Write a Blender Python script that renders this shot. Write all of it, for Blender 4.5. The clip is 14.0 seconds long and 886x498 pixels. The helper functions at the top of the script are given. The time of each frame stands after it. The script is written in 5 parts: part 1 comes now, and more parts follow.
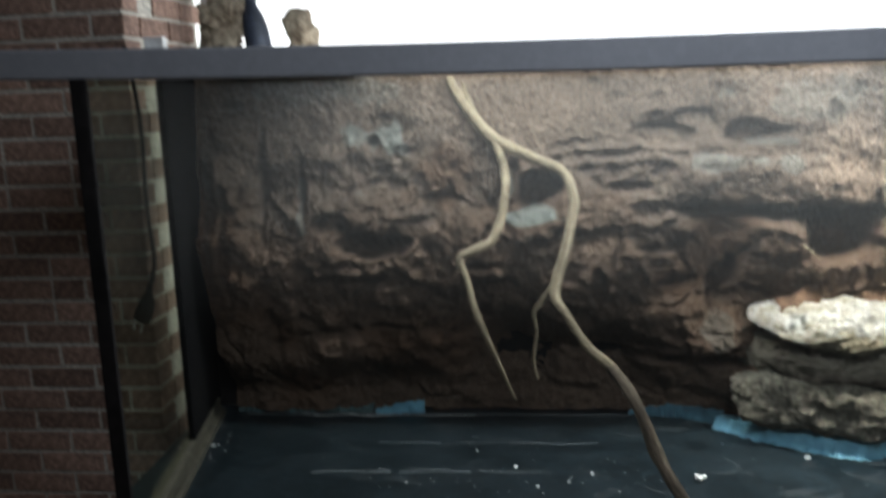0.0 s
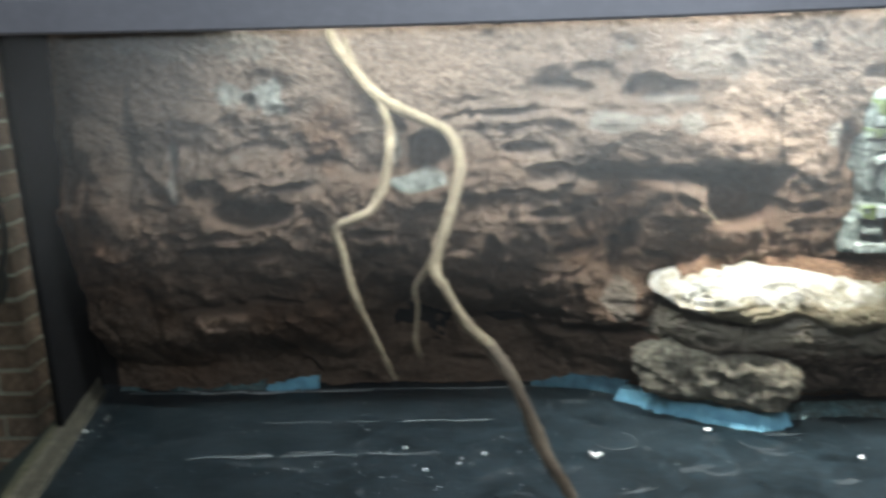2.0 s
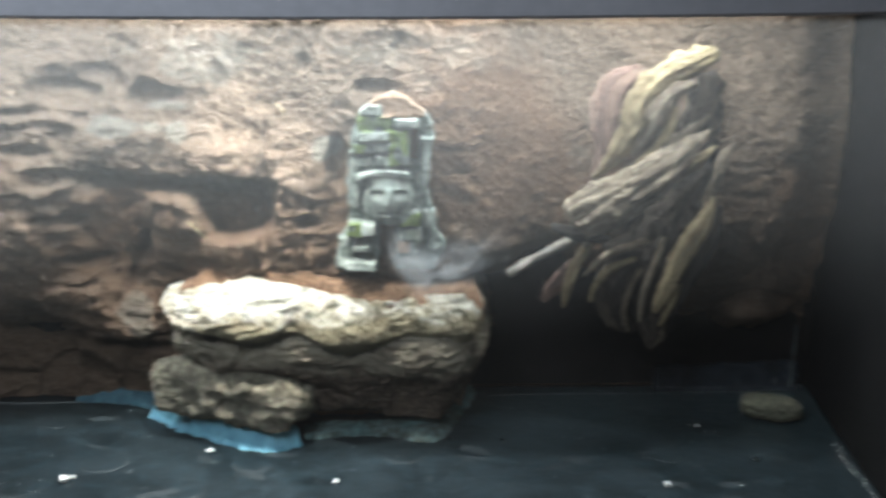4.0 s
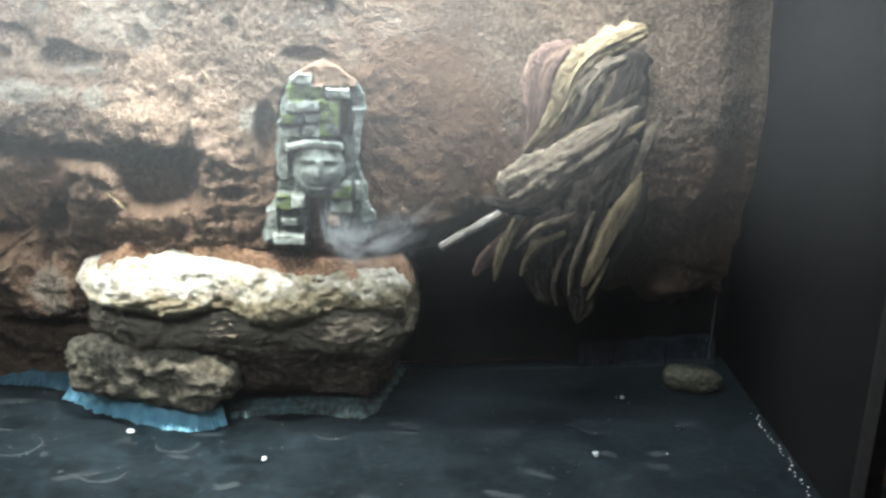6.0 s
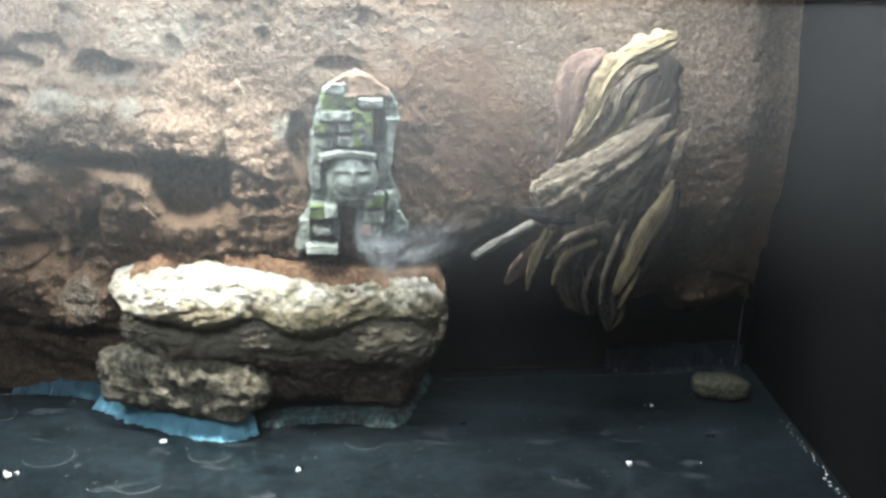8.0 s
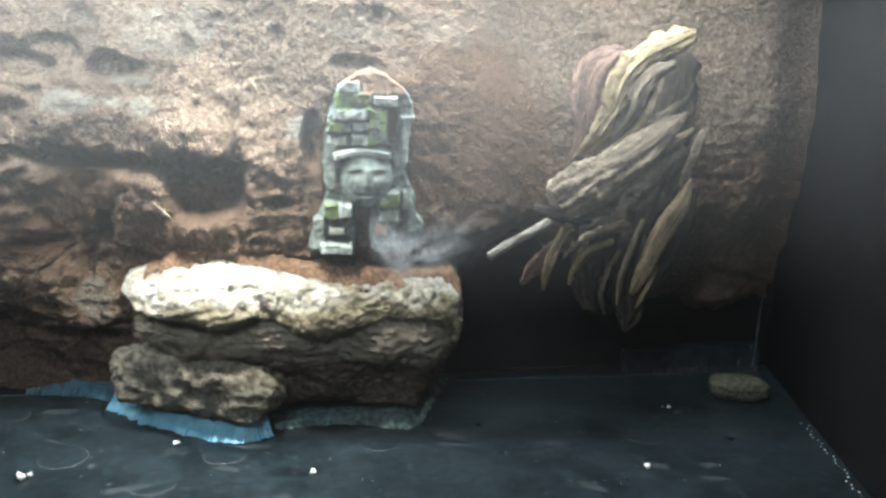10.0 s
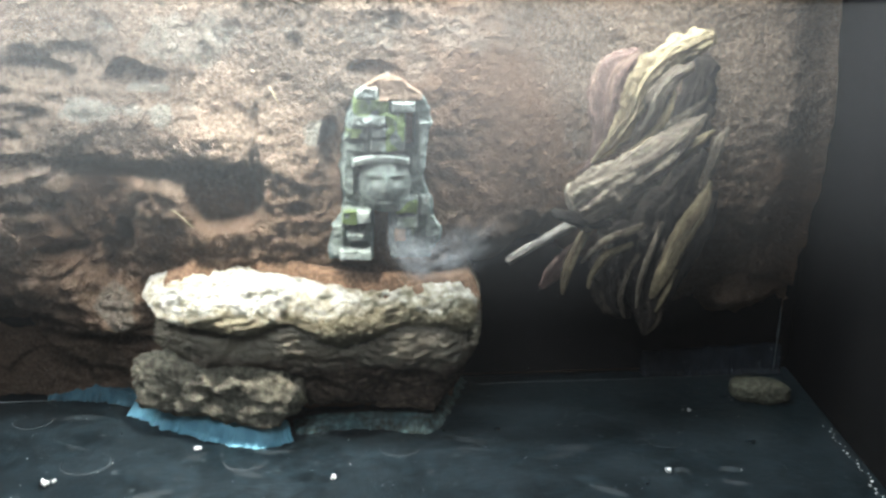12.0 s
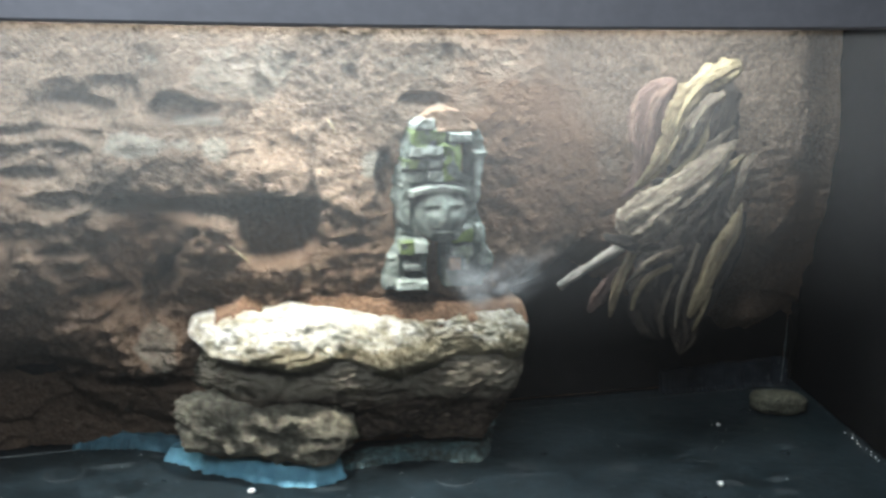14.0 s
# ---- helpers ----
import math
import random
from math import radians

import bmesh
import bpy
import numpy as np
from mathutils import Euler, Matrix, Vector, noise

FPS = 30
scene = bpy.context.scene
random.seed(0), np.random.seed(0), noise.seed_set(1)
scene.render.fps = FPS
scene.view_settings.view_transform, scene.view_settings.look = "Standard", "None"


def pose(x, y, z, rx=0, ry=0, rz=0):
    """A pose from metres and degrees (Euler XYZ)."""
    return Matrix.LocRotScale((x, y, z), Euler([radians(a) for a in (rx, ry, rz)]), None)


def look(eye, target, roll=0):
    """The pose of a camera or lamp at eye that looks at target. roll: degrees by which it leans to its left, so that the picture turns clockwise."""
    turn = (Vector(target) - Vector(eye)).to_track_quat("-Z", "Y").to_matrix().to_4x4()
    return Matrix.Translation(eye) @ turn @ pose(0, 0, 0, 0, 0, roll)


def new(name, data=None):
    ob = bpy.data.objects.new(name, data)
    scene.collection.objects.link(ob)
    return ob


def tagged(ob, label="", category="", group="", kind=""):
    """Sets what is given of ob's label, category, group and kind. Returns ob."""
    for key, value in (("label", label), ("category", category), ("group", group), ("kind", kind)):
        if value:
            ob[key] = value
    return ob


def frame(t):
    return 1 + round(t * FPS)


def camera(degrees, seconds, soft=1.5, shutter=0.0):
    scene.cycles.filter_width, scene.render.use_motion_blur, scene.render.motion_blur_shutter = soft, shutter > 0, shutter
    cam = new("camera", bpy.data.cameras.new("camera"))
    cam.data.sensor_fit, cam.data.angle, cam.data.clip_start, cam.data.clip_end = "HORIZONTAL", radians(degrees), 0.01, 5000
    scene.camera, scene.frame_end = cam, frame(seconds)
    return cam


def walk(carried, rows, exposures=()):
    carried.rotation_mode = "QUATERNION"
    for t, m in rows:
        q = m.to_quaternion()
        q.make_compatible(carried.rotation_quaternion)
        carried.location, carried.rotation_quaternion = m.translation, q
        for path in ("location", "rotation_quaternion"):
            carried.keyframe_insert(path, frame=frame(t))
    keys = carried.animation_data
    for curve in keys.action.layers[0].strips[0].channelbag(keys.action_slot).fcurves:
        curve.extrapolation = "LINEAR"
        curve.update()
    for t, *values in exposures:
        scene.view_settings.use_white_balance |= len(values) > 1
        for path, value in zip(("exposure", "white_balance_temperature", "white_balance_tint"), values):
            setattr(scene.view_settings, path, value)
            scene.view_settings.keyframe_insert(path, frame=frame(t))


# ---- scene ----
cam = camera(55.0, 14.0, soft=2.6, shutter=0.9)
PATH = [
    (0, (0.244, -0.277, 1.467), (0.036, 1.677, 1.096), -2.0),
    (0.5, (0.251, -0.203, 1.459), (0.075, 1.735, 0.997), -1.6),
    (1, (0.296, -0.162, 1.479), (0.070, 1.774, 1.033), -2.6),
    (1.5, (0.344, -0.116, 1.474), (0.163, 1.821, 1.011), -2.4),
    (2, (0.414, -0.096, 1.475), (0.310, 1.841, 0.986), -2.2),
    (2.5, (0.779, -0.025, 1.489), (0.692, 1.901, 0.959), -1.6),
    (3, (1.085, 0.042, 1.512), (1.046, 1.970, 0.979), 1.0),
    (3.5, (1.373, 0.006, 1.455), (1.323, 1.942, 0.957), 0.6),
    (4, (1.450, -0.002, 1.477), (1.549, 1.932, 0.980), 0.6),
    (4.2, (1.467, 0.008, 1.465), (1.622, 1.940, 0.971), 1.1),
    (6.3, (1.385, 0.014, 1.441), (1.691, 1.919, 0.916), 2.4),
    (6.5, (1.366, -0.003, 1.444), (1.675, 1.908, 0.940), 2.5),
    (7, (1.341, 0.010, 1.458), (1.617, 1.923, 0.946), 2.8),
    (7.5, (1.347, 0.024, 1.469), (1.615, 1.936, 0.947), 2.0),
    (8, (1.340, 0.034, 1.458), (1.634, 1.942, 0.935), 2.0),
    (8.2, (1.328, 0.027, 1.447), (1.622, 1.936, 0.930), 2.3),
    (10.5, (1.329, 0.058, 1.450), (1.590, 1.971, 0.927), 1.5),
    (11, (1.337, 0.052, 1.439), (1.581, 1.971, 0.931), 1.4),
    (11.5, (1.328, 0.061, 1.456), (1.572, 1.977, 0.936), 1.2),
    (12, (1.320, 0.061, 1.466), (1.558, 1.975, 0.938), 1.1),
    (12.5, (1.306, 0.055, 1.457), (1.531, 1.974, 0.942), 1.1),
    (13, (1.269, 0.090, 1.467), (1.529, 2.012, 0.978), 1.3),
    (13.5, (1.178, 0.091, 1.459), (1.517, 2.005, 0.987), 1.4),
    (14, (0.972, 0.109, 1.461), (1.433, 2.001, 1.004), 0.9),
]
walk(cam, [(t, look(eye, target, roll)) for t, eye, target, roll in PATH],
     exposures=[(0.0, -0.8), (0.25, -0.4), (0.5, -0.18), (1.1, 0.0), (12.8, 0.0), (13.6, -0.12), (14.0, -0.22)])

# ---- light ----
world = bpy.data.worlds.new("sky")
scene.world = world
world.use_nodes = True
wn = world.node_tree
sky = wn.nodes.new("ShaderNodeTexSky")
sky.sky_type, sky.sun_disc = "NISHITA", False
sky.sun_elevation, sky.sun_rotation = radians(35), radians(20)
wn.nodes["Background"].inputs[1].default_value = 0.1
wn.links.new(sky.outputs[0], wn.nodes["Background"].inputs[0])


def area_lamp(name, m, sx, sy, watts, colour):
    data = bpy.data.lights.new(name, "AREA")
    data.shape, data.size, data.size_y, data.energy, data.color = "RECTANGLE", sx, sy, watts, colour
    ob = new(name, data)
    ob.matrix_world = m
    return ob


# the long lamp that lies over the open top, the spot over the ledge, and the window
area_lamp("tube_light", pose(1.05, 1.935, 1.685), 2.50, 0.16, 51, (0.885, 0.965, 1.005))
area_lamp("spot_light", look((1.12, 1.70, 1.66), (1.08, 1.955, 0.83)), 0.08, 0.08, 5.2, (1.0, 0.98, 0.92)).data.spread = radians(66)
area_lamp("window_light", pose(0.9, 2.56, 1.6, -80, 0, 0), 3.3, 1.8, 26, (0.86, 0.93, 1.0))
# Added fill from the room side; no such lamp is seen or known.
area_lamp("room_fill_light", look((0.75, 0.25, 2.3), (0.75, 1.4, 1.5)), 0.8, 0.5, 29, (0.80, 0.89, 1.0))

# ---- materials ----


def material(name, base, other=None, scale=8.0, rough=0.8, metal=0.0, bump=0.3, grain=60.0, specks=None, deep=0.006, spec=0.5, attr=None, mottle=0.42, grit=0.0):
    """Noise between two base colours at two scales, with fine relief; attr: {attribute: colour} laid over it."""
    mat = bpy.data.materials.new(name)
    mat.use_nodes = True
    nt = mat.node_tree
    n, link = nt.nodes, nt.links.new
    b = n["Principled BSDF"]
    co = n.new("ShaderNodeTexCoord").outputs["Object"]

    def noise_tex(s, detail=6, r=0.6):
        t = n.new("ShaderNodeTexNoise")
        t.inputs["Scale"].default_value, t.inputs["Detail"].default_value, t.inputs["Roughness"].default_value = s, detail, r
        link(co, t.inputs["Vector"])
        return t.outputs["Fac"]

    def ramp(fac, lo, hi):
        r = n.new("ShaderNodeMapRange")
        r.inputs["From Min"].default_value, r.inputs["From Max"].default_value = lo, hi
        link(fac, r.inputs["Value"])
        return r.outputs["Result"]

    def mix(fac, a, c, blend="MIX"):
        m = n.new("ShaderNodeMix")
        m.data_type, m.blend_type = "RGBA", blend
        link(fac, m.inputs["Factor"]) if not isinstance(fac, float) else setattr(m.inputs["Factor"], "default_value", fac)
        for socket, v in ((m.inputs[6], a), (m.inputs[7], c)):
            if isinstance(v, tuple):
                socket.default_value = (*v, 1)
            else:
                link(v, socket)
        return m.outputs[2]

    other = other or tuple(0.6 * c for c in base)
    colour = mix(ramp(noise_tex(scale), 0.38, 0.62), base, other)
    colour = mix(ramp(noise_tex(grain, 3), 0.42, 0.66), mix(mottle, colour, tuple(0.35 * c for c in base)), mix(mottle * 1.2, colour, tuple(min(1, 1.7 * c) for c in base)))
    if specks:
        colour = mix(ramp(noise_tex(grain * 1.7, 2), 0.66, 0.74), colour, specks)
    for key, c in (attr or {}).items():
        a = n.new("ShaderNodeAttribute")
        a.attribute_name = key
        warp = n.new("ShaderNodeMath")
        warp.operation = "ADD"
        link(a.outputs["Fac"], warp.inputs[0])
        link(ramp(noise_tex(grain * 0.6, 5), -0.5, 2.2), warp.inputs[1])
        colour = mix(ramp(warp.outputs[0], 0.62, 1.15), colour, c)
    link(colour, b.inputs["Base Color"])
    rr = n.new("ShaderNodeMapRange")
    rr.inputs["To Min"].default_value, rr.inputs["To Max"].default_value = max(0.05, rough - 0.12), min(1, rough + 0.12)
    link(noise_tex(scale * 2.3), rr.inputs["Value"])
    link(rr.outputs["Result"], b.inputs["Roughness"])
    b.inputs["Metallic"].default_value = metal
    b.inputs["Specular IOR Level"].default_value = spec
    if bump:
        bp = n.new("ShaderNodeBump")
        bp.inputs["Strength"].default_value, bp.inputs["Distance"].default_value = bump, deep
        s = n.new("ShaderNodeMath")
        s.operation = "ADD"
        link(noise_tex(grain, 6), s.inputs[0])
        link(noise_tex(grain * 3.1, 3), s.inputs[1])
        height = s.outputs[0]
        if grit:
            cell, drop = n.new("ShaderNodeTexVoronoi"), n.new("ShaderNodeMath")
            cell.inputs["Scale"].default_value = grit
            drop.operation, drop.inputs[1].default_value = "MULTIPLY_ADD", -0.8
            link(co, cell.inputs["Vector"])
            link(cell.outputs["Distance"], drop.inputs[0]), link(height, drop.inputs[2])
            height = drop.outputs[0]
        link(height, bp.inputs["Height"])
        link(bp.outputs[0], b.inputs["Normal"])
    return mat


def wood(name, base, dark, light, scale=70.0, rough=0.85, deep=0.006):
    """Weathered wood: streaks along the grain, blotches across it, fine fibrous relief."""
    mat = material(name, base, dark, 12, rough, 0, 0.0, 70, spec=0.2, mottle=0.22)
    nt = mat.node_tree
    n, link = nt.nodes, nt.links.new
    b = n["Principled BSDF"]
    a = n.new("ShaderNodeAttribute")
    a.attribute_name = "along_grain"
    facs = []
    for size, detail in ((scale, 6), (scale * 3.2, 4)):
        t = n.new("ShaderNodeTexNoise")
        t.inputs["Scale"].default_value, t.inputs["Detail"].default_value, t.inputs["Roughness"].default_value = size, detail, 0.65
        link(a.outputs["Vector"], t.inputs["Vector"])
        facs.append(t.outputs["Fac"])
    colour = b.inputs["Base Color"].links[0].from_socket
    for fac, lo, hi, tone in ((facs[0], 0.50, 0.68, dark), (facs[0], 0.50, 0.34, light), (facs[1], 0.56, 0.70, dark)):
        rng, m = n.new("ShaderNodeMapRange"), n.new("ShaderNodeMix")
        rng.inputs["From Min"].default_value, rng.inputs["From Max"].default_value, rng.inputs["To Max"].default_value = lo, hi, 0.8
        m.data_type = "RGBA"
        m.inputs[7].default_value = (*tone, 1)
        link(fac, rng.inputs["Value"]), link(rng.outputs[0], m.inputs["Factor"]), link(colour, m.inputs[6])
        colour = m.outputs[2]
    link(colour, b.inputs["Base Color"])
    add, more, bp, pit = n.new("ShaderNodeMath"), n.new("ShaderNodeMath"), n.new("ShaderNodeBump"), n.new("ShaderNodeTexNoise")
    pit.inputs["Scale"].default_value, pit.inputs["Detail"].default_value = 130, 5
    link(n.new("ShaderNodeTexCoord").outputs["Object"], pit.inputs["Vector"])
    link(facs[0], more.inputs[0]), link(facs[1], more.inputs[1])
    link(more.outputs[0], add.inputs[0]), link(pit.outputs["Fac"], add.inputs[1])
    bp.inputs["Strength"].default_value, bp.inputs["Distance"].default_value = 1.0, deep
    link(add.outputs[0], bp.inputs["Height"]), link(bp.outputs[0], b.inputs["Normal"])
    return mat


def glass(name, film, tint, film_colour=(0.62, 0.66, 0.70), low=0.5):
    """A clear pane with an uneven scattering film painted on for haze, thinner (low) at the bottom."""
    mat = bpy.data.materials.new(name)
    mat.use_nodes = True
    nt = mat.node_tree
    n, link = nt.nodes, nt.links.new
    n.remove(n["Principled BSDF"])
    clear, haze_front, gloss = n.new("ShaderNodeBsdfTransparent"), n.new("ShaderNodeBsdfDiffuse"), n.new("ShaderNodeBsdfGlossy")
    clear.inputs[0].default_value, haze_front.inputs[0].default_value = (*tint, 1), (*film_colour, 1)
    gloss.inputs["Roughness"].default_value = 0.02
    tex, rng, m1, m2, fr = (n.new(k) for k in ("ShaderNodeTexNoise", "ShaderNodeMapRange", "ShaderNodeMixShader", "ShaderNodeMixShader", "ShaderNodeLayerWeight"))
    tex.inputs["Scale"].default_value, tex.inputs["Detail"].default_value = 2.2, 5
    link(n.new("ShaderNodeTexCoord").outputs["Object"], tex.inputs["Vector"])
    rng.inputs["To Min"].default_value, rng.inputs["To Max"].default_value = film * 0.5, film * 1.5
    link(tex.outputs["Fac"], rng.inputs["Value"])
    # Haze painted into the film: denser towards the top, weaker at both ends.
    split, height, dense = n.new("ShaderNodeSeparateXYZ"), n.new("ShaderNodeMapRange"), n.new("ShaderNodeMath")
    link(tex.inputs["Vector"].links[0].from_socket, split.inputs[0])
    link(split.outputs[2], height.inputs["Value"])
    height.interpolation_type = "SMOOTHSTEP"
    height.inputs["From Min"].default_value, height.inputs["From Max"].default_value = 0.95, 1.5
    height.inputs["To Min"].default_value, height.inputs["To Max"].default_value = low, 3.3
    dense.operation = "MULTIPLY"
    along, haze_weight = n.new("ShaderNodeMapRange"), n.new("ShaderNodeMath")
    along.inputs["From Min"].default_value, along.inputs["From Max"].default_value = -0.6, 0.9
    along.inputs["To Min"].default_value, along.inputs["To Max"].default_value = 0.50, 1.12
    haze_weight.operation = "MULTIPLY"
    link(split.outputs[0], along.inputs["Value"])
    thin, both_ways = n.new("ShaderNodeMapRange"), n.new("ShaderNodeMath")
    thin.inputs["From Min"].default_value, thin.inputs["From Max"].default_value, thin.inputs["To Min"].default_value, thin.inputs["To Max"].default_value = 1.55, 1.95, 1.0, 0.52
    both_ways.operation = "MULTIPLY"
    link(split.outputs[0], thin.inputs["Value"])
    link(along.outputs[0], both_ways.inputs[0]), link(thin.outputs[0], both_ways.inputs[1])
    link(height.outputs[0], haze_weight.inputs[0]), link(both_ways.outputs[0], haze_weight.inputs[1])
    link(haze_weight.outputs[0], dense.inputs[0]), link(rng.outputs[0], dense.inputs[1])
    lit, both = n.new("ShaderNodeBsdfTranslucent"), n.new("ShaderNodeMixShader")
    lit.inputs[0].default_value, both.inputs[0].default_value = (*film_colour, 1), 0.85
    link(haze_front.outputs[0], both.inputs[1]), link(lit.outputs[0], both.inputs[2])
    link(dense.outputs[0], m1.inputs[0]), link(clear.outputs[0], m1.inputs[1]), link(both.outputs[0], m1.inputs[2])
    fr.inputs["Blend"].default_value = 0.5
    power, gain = n.new("ShaderNodeMath"), n.new("ShaderNodeMath")
    power.operation, power.inputs[1].default_value = "POWER", 4.0
    gain.operation, gain.inputs[1].default_value, gain.inputs[2].default_value = "MULTIPLY_ADD", 0.5, 0.015
    link(fr.outputs["Facing"], power.inputs[0]), link(power.outputs[0], gain.inputs[0])
    link(gain.outputs[0], m2.inputs[0]), link(m1.outputs[0], m2.inputs[1]), link(gloss.outputs[0], m2.inputs[2])
    link(m2.outputs[0], n["Material Output"].inputs[0])
    return mat


def glowing(name, colour, strength):
    mat = bpy.data.materials.new(name)
    mat.use_nodes = True
    b = mat.node_tree.nodes["Principled BSDF"]
    b.inputs["Base Color"].default_value = (*colour, 1)
    b.inputs["Emission Color"].default_value, b.inputs["Emission Strength"].default_value = (*colour, 1), strength
    return mat


ROCK = material("carved_foam_rock", (0.186, 0.135, 0.100), (0.116, 0.088, 0.068), 5.5, 0.95, 0, 1.0, 120, (0.50, 0.43, 0.35), 0.0095, spec=0.12, mottle=0.46, grit=150,
                attr={"soil_and_shade": (0.150, 0.090, 0.057), "pale": (0.27, 0.285, 0.255)})
SOIL = material("red_brown_soil", (0.21, 0.128, 0.082), (0.125, 0.078, 0.052), 9, 0.95, 0, 0.9, 110, (0.33, 0.22, 0.14), spec=0.1)
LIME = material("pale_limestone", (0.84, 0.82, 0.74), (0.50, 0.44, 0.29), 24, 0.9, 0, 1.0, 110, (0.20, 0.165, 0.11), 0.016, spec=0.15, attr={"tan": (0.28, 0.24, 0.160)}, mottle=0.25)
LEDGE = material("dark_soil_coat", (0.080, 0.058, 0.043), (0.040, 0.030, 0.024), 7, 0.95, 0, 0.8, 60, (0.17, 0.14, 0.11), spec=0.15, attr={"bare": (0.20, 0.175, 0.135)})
STONE = material("mossy_stone", (0.21, 0.19, 0.145), (0.085, 0.078, 0.06), 13, 0.9, 0, 1.0, 60, (0.36, 0.35, 0.28), 0.012, spec=0.2)
PEBBLE = material("olive_stone", (0.115, 0.112, 0.08), (0.06, 0.058, 0.045), 16, 0.8, 0, 0.5, 90, spec=0.3)
FOAM = material("blue_foam", (0.18, 0.40, 0.50), (0.12, 0.30, 0.40), 14, 0.8, 0, 0.3, 30, None, spec=0.2, mottle=0.15)
FOAM_DULL = material("dull_blue_foam", (0.075, 0.165, 0.21), (0.05, 0.11, 0.14), 14, 0.85, 0, 0.3, 30, None, spec=0.2, mottle=0.2)
# Grimy foam with the rear edge's shade painted in, so nearly black.
FOAM_SHADE = material("grimy_shaded_foam", (0.020, 0.026, 0.034), (0.012, 0.014, 0.018), 9, 0.85, 0, 0.3, 30, (0.06, 0.075, 0.085), spec=0.2, mottle=0.3)
FOAM_DIRTY = material("soiled_blue_foam", (0.070, 0.125, 0.130), (0.060, 0.058, 0.050), 12, 0.85, 0, 0.4, 60, spec=0.2)
FLOOR = material("dark_slate_floor", (0.007, 0.012, 0.015), (0.030, 0.042, 0.050), 7, 0.32, 0, 0.2, 34, (0.075, 0.095, 0.10), spec=0.3, mottle=0.6)
MATT = material("matt_black_sheet", (0.006, 0.006, 0.0065), (0.009, 0.0085, 0.009), 5, 0.9, 0, 0.08, 40, spec=0.06)
BLACK = material("black_panel", (0.010, 0.009, 0.009), (0.016, 0.014, 0.014), 5, 0.6, 0, 0.08, 40, spec=0.2)
FRAME = material("dark_coated_metal", (0.215, 0.22, 0.24), (0.195, 0.20, 0.218), 5, 0.38, 0.0, 0.03, 60, mottle=0.06)
WOOD = wood("pale_branch", (0.225, 0.178, 0.115), (0.125, 0.096, 0.062), (0.30, 0.245, 0.165), 90, 0.75, 0.003)
WOOD_DARK = wood("darker_branch_foot", (0.125, 0.095, 0.068), (0.055, 0.042, 0.031), (0.19, 0.15, 0.105), 90, 0.85, 0.003)
DRIFT = wood("grey_brown_driftwood", (0.25, 0.20, 0.145), (0.095, 0.074, 0.057), (0.42, 0.355, 0.26), 55, 0.9, 0.008)
DRIFT_Y = wood("yellow_driftwood", (0.285, 0.228, 0.140), (0.12, 0.088, 0.052), (0.43, 0.35, 0.205), 45, 0.85, 0.006)
DRIFT_P = wood("purple_brown_driftwood", (0.165, 0.105, 0.086), (0.090, 0.058, 0.048), (0.25, 0.17, 0.13), 45, 0.85, 0.005)
DRIFT_G = wood("silver_grey_driftwood", (0.34, 0.31, 0.27), (0.17, 0.15, 0.13), (0.46, 0.43, 0.38), 60, 0.85, 0.004)
# Dark wood of the root, deepened for the shade between and under its pieces.
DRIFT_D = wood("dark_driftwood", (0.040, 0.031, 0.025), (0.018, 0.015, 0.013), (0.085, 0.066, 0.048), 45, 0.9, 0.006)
CAST = material("grey_green_cast_stone", (0.150, 0.180, 0.160), (0.075, 0.095, 0.085), 16, 0.85, 0, 0.8, 90, (0.33, 0.37, 0.33),
                attr={"worn": (0.29, 0.325, 0.295), "moss": (0.115, 0.165, 0.048), "earth": (0.225, 0.145, 0.095)})
CRUMB = material("white_crumb", (0.85, 0.85, 0.83), (0.75, 0.75, 0.72), 40, 0.8, 0, 0.2, 200)
SEAL = material("white_sealant", (0.42, 0.44, 0.43), (0.16, 0.17, 0.17), 30, 0.6, 0, 0.4, 80)
BEAD = material("grey_sealant", (0.085, 0.10, 0.105), (0.035, 0.045, 0.05), 20, 0.6, 0, 0.3, 80)
RESIDUE = material("dried_water_mark", (0.024, 0.033, 0.038), (0.010, 0.015, 0.019), 16, 0.55, 0, 0.1, 60)
BATTEN = material("bare_wood_batten", (0.080, 0.072, 0.050), (0.048, 0.043, 0.032), 8, 0.75, 0, 0.4, 50)
MORTAR = material("grey_mortar", (0.58, 0.55, 0.48), (0.44, 0.42, 0.37), 14, 0.95, 0, 0.6, 90)
CORD = material("black_rubber", (0.006, 0.006, 0.007), (0.010, 0.010, 0.011), 30, 0.7, 0, 0.1, 90, spec=0.1)
PIN = material("nickel_pin", (0.72, 0.70, 0.66), (0.6, 0.58, 0.55), 40, 0.35, 0.4, 0.0, 90)
PLASTER = material("grey_wall_paint", (0.34, 0.33, 0.32), (0.28, 0.27, 0.265), 2, 0.9, 0, 0.2, 50)
CARPET = material("brown_floor_boards", (0.16, 0.11, 0.075), (0.11, 0.075, 0.05), 3, 0.6, 0, 0.2, 40)
WHITE = material("white_plastic", (0.72, 0.72, 0.70), (0.62, 0.62, 0.60), 8, 0.5, 0, 0.1, 60)
NAVY = material("dark_blue_plastic", (0.03, 0.04, 0.065), (0.045, 0.055, 0.08), 8, 0.5, 0, 0.1, 60)
CREAM = material("cream_bark", (0.40, 0.34, 0.25), (0.22, 0.15, 0.10), 10, 0.8, 0, 0.5, 60)
STRAW = material("dry_straw", (0.55, 0.45, 0.28), (0.42, 0.34, 0.2), 40, 0.8, 0, 0.1, 90)
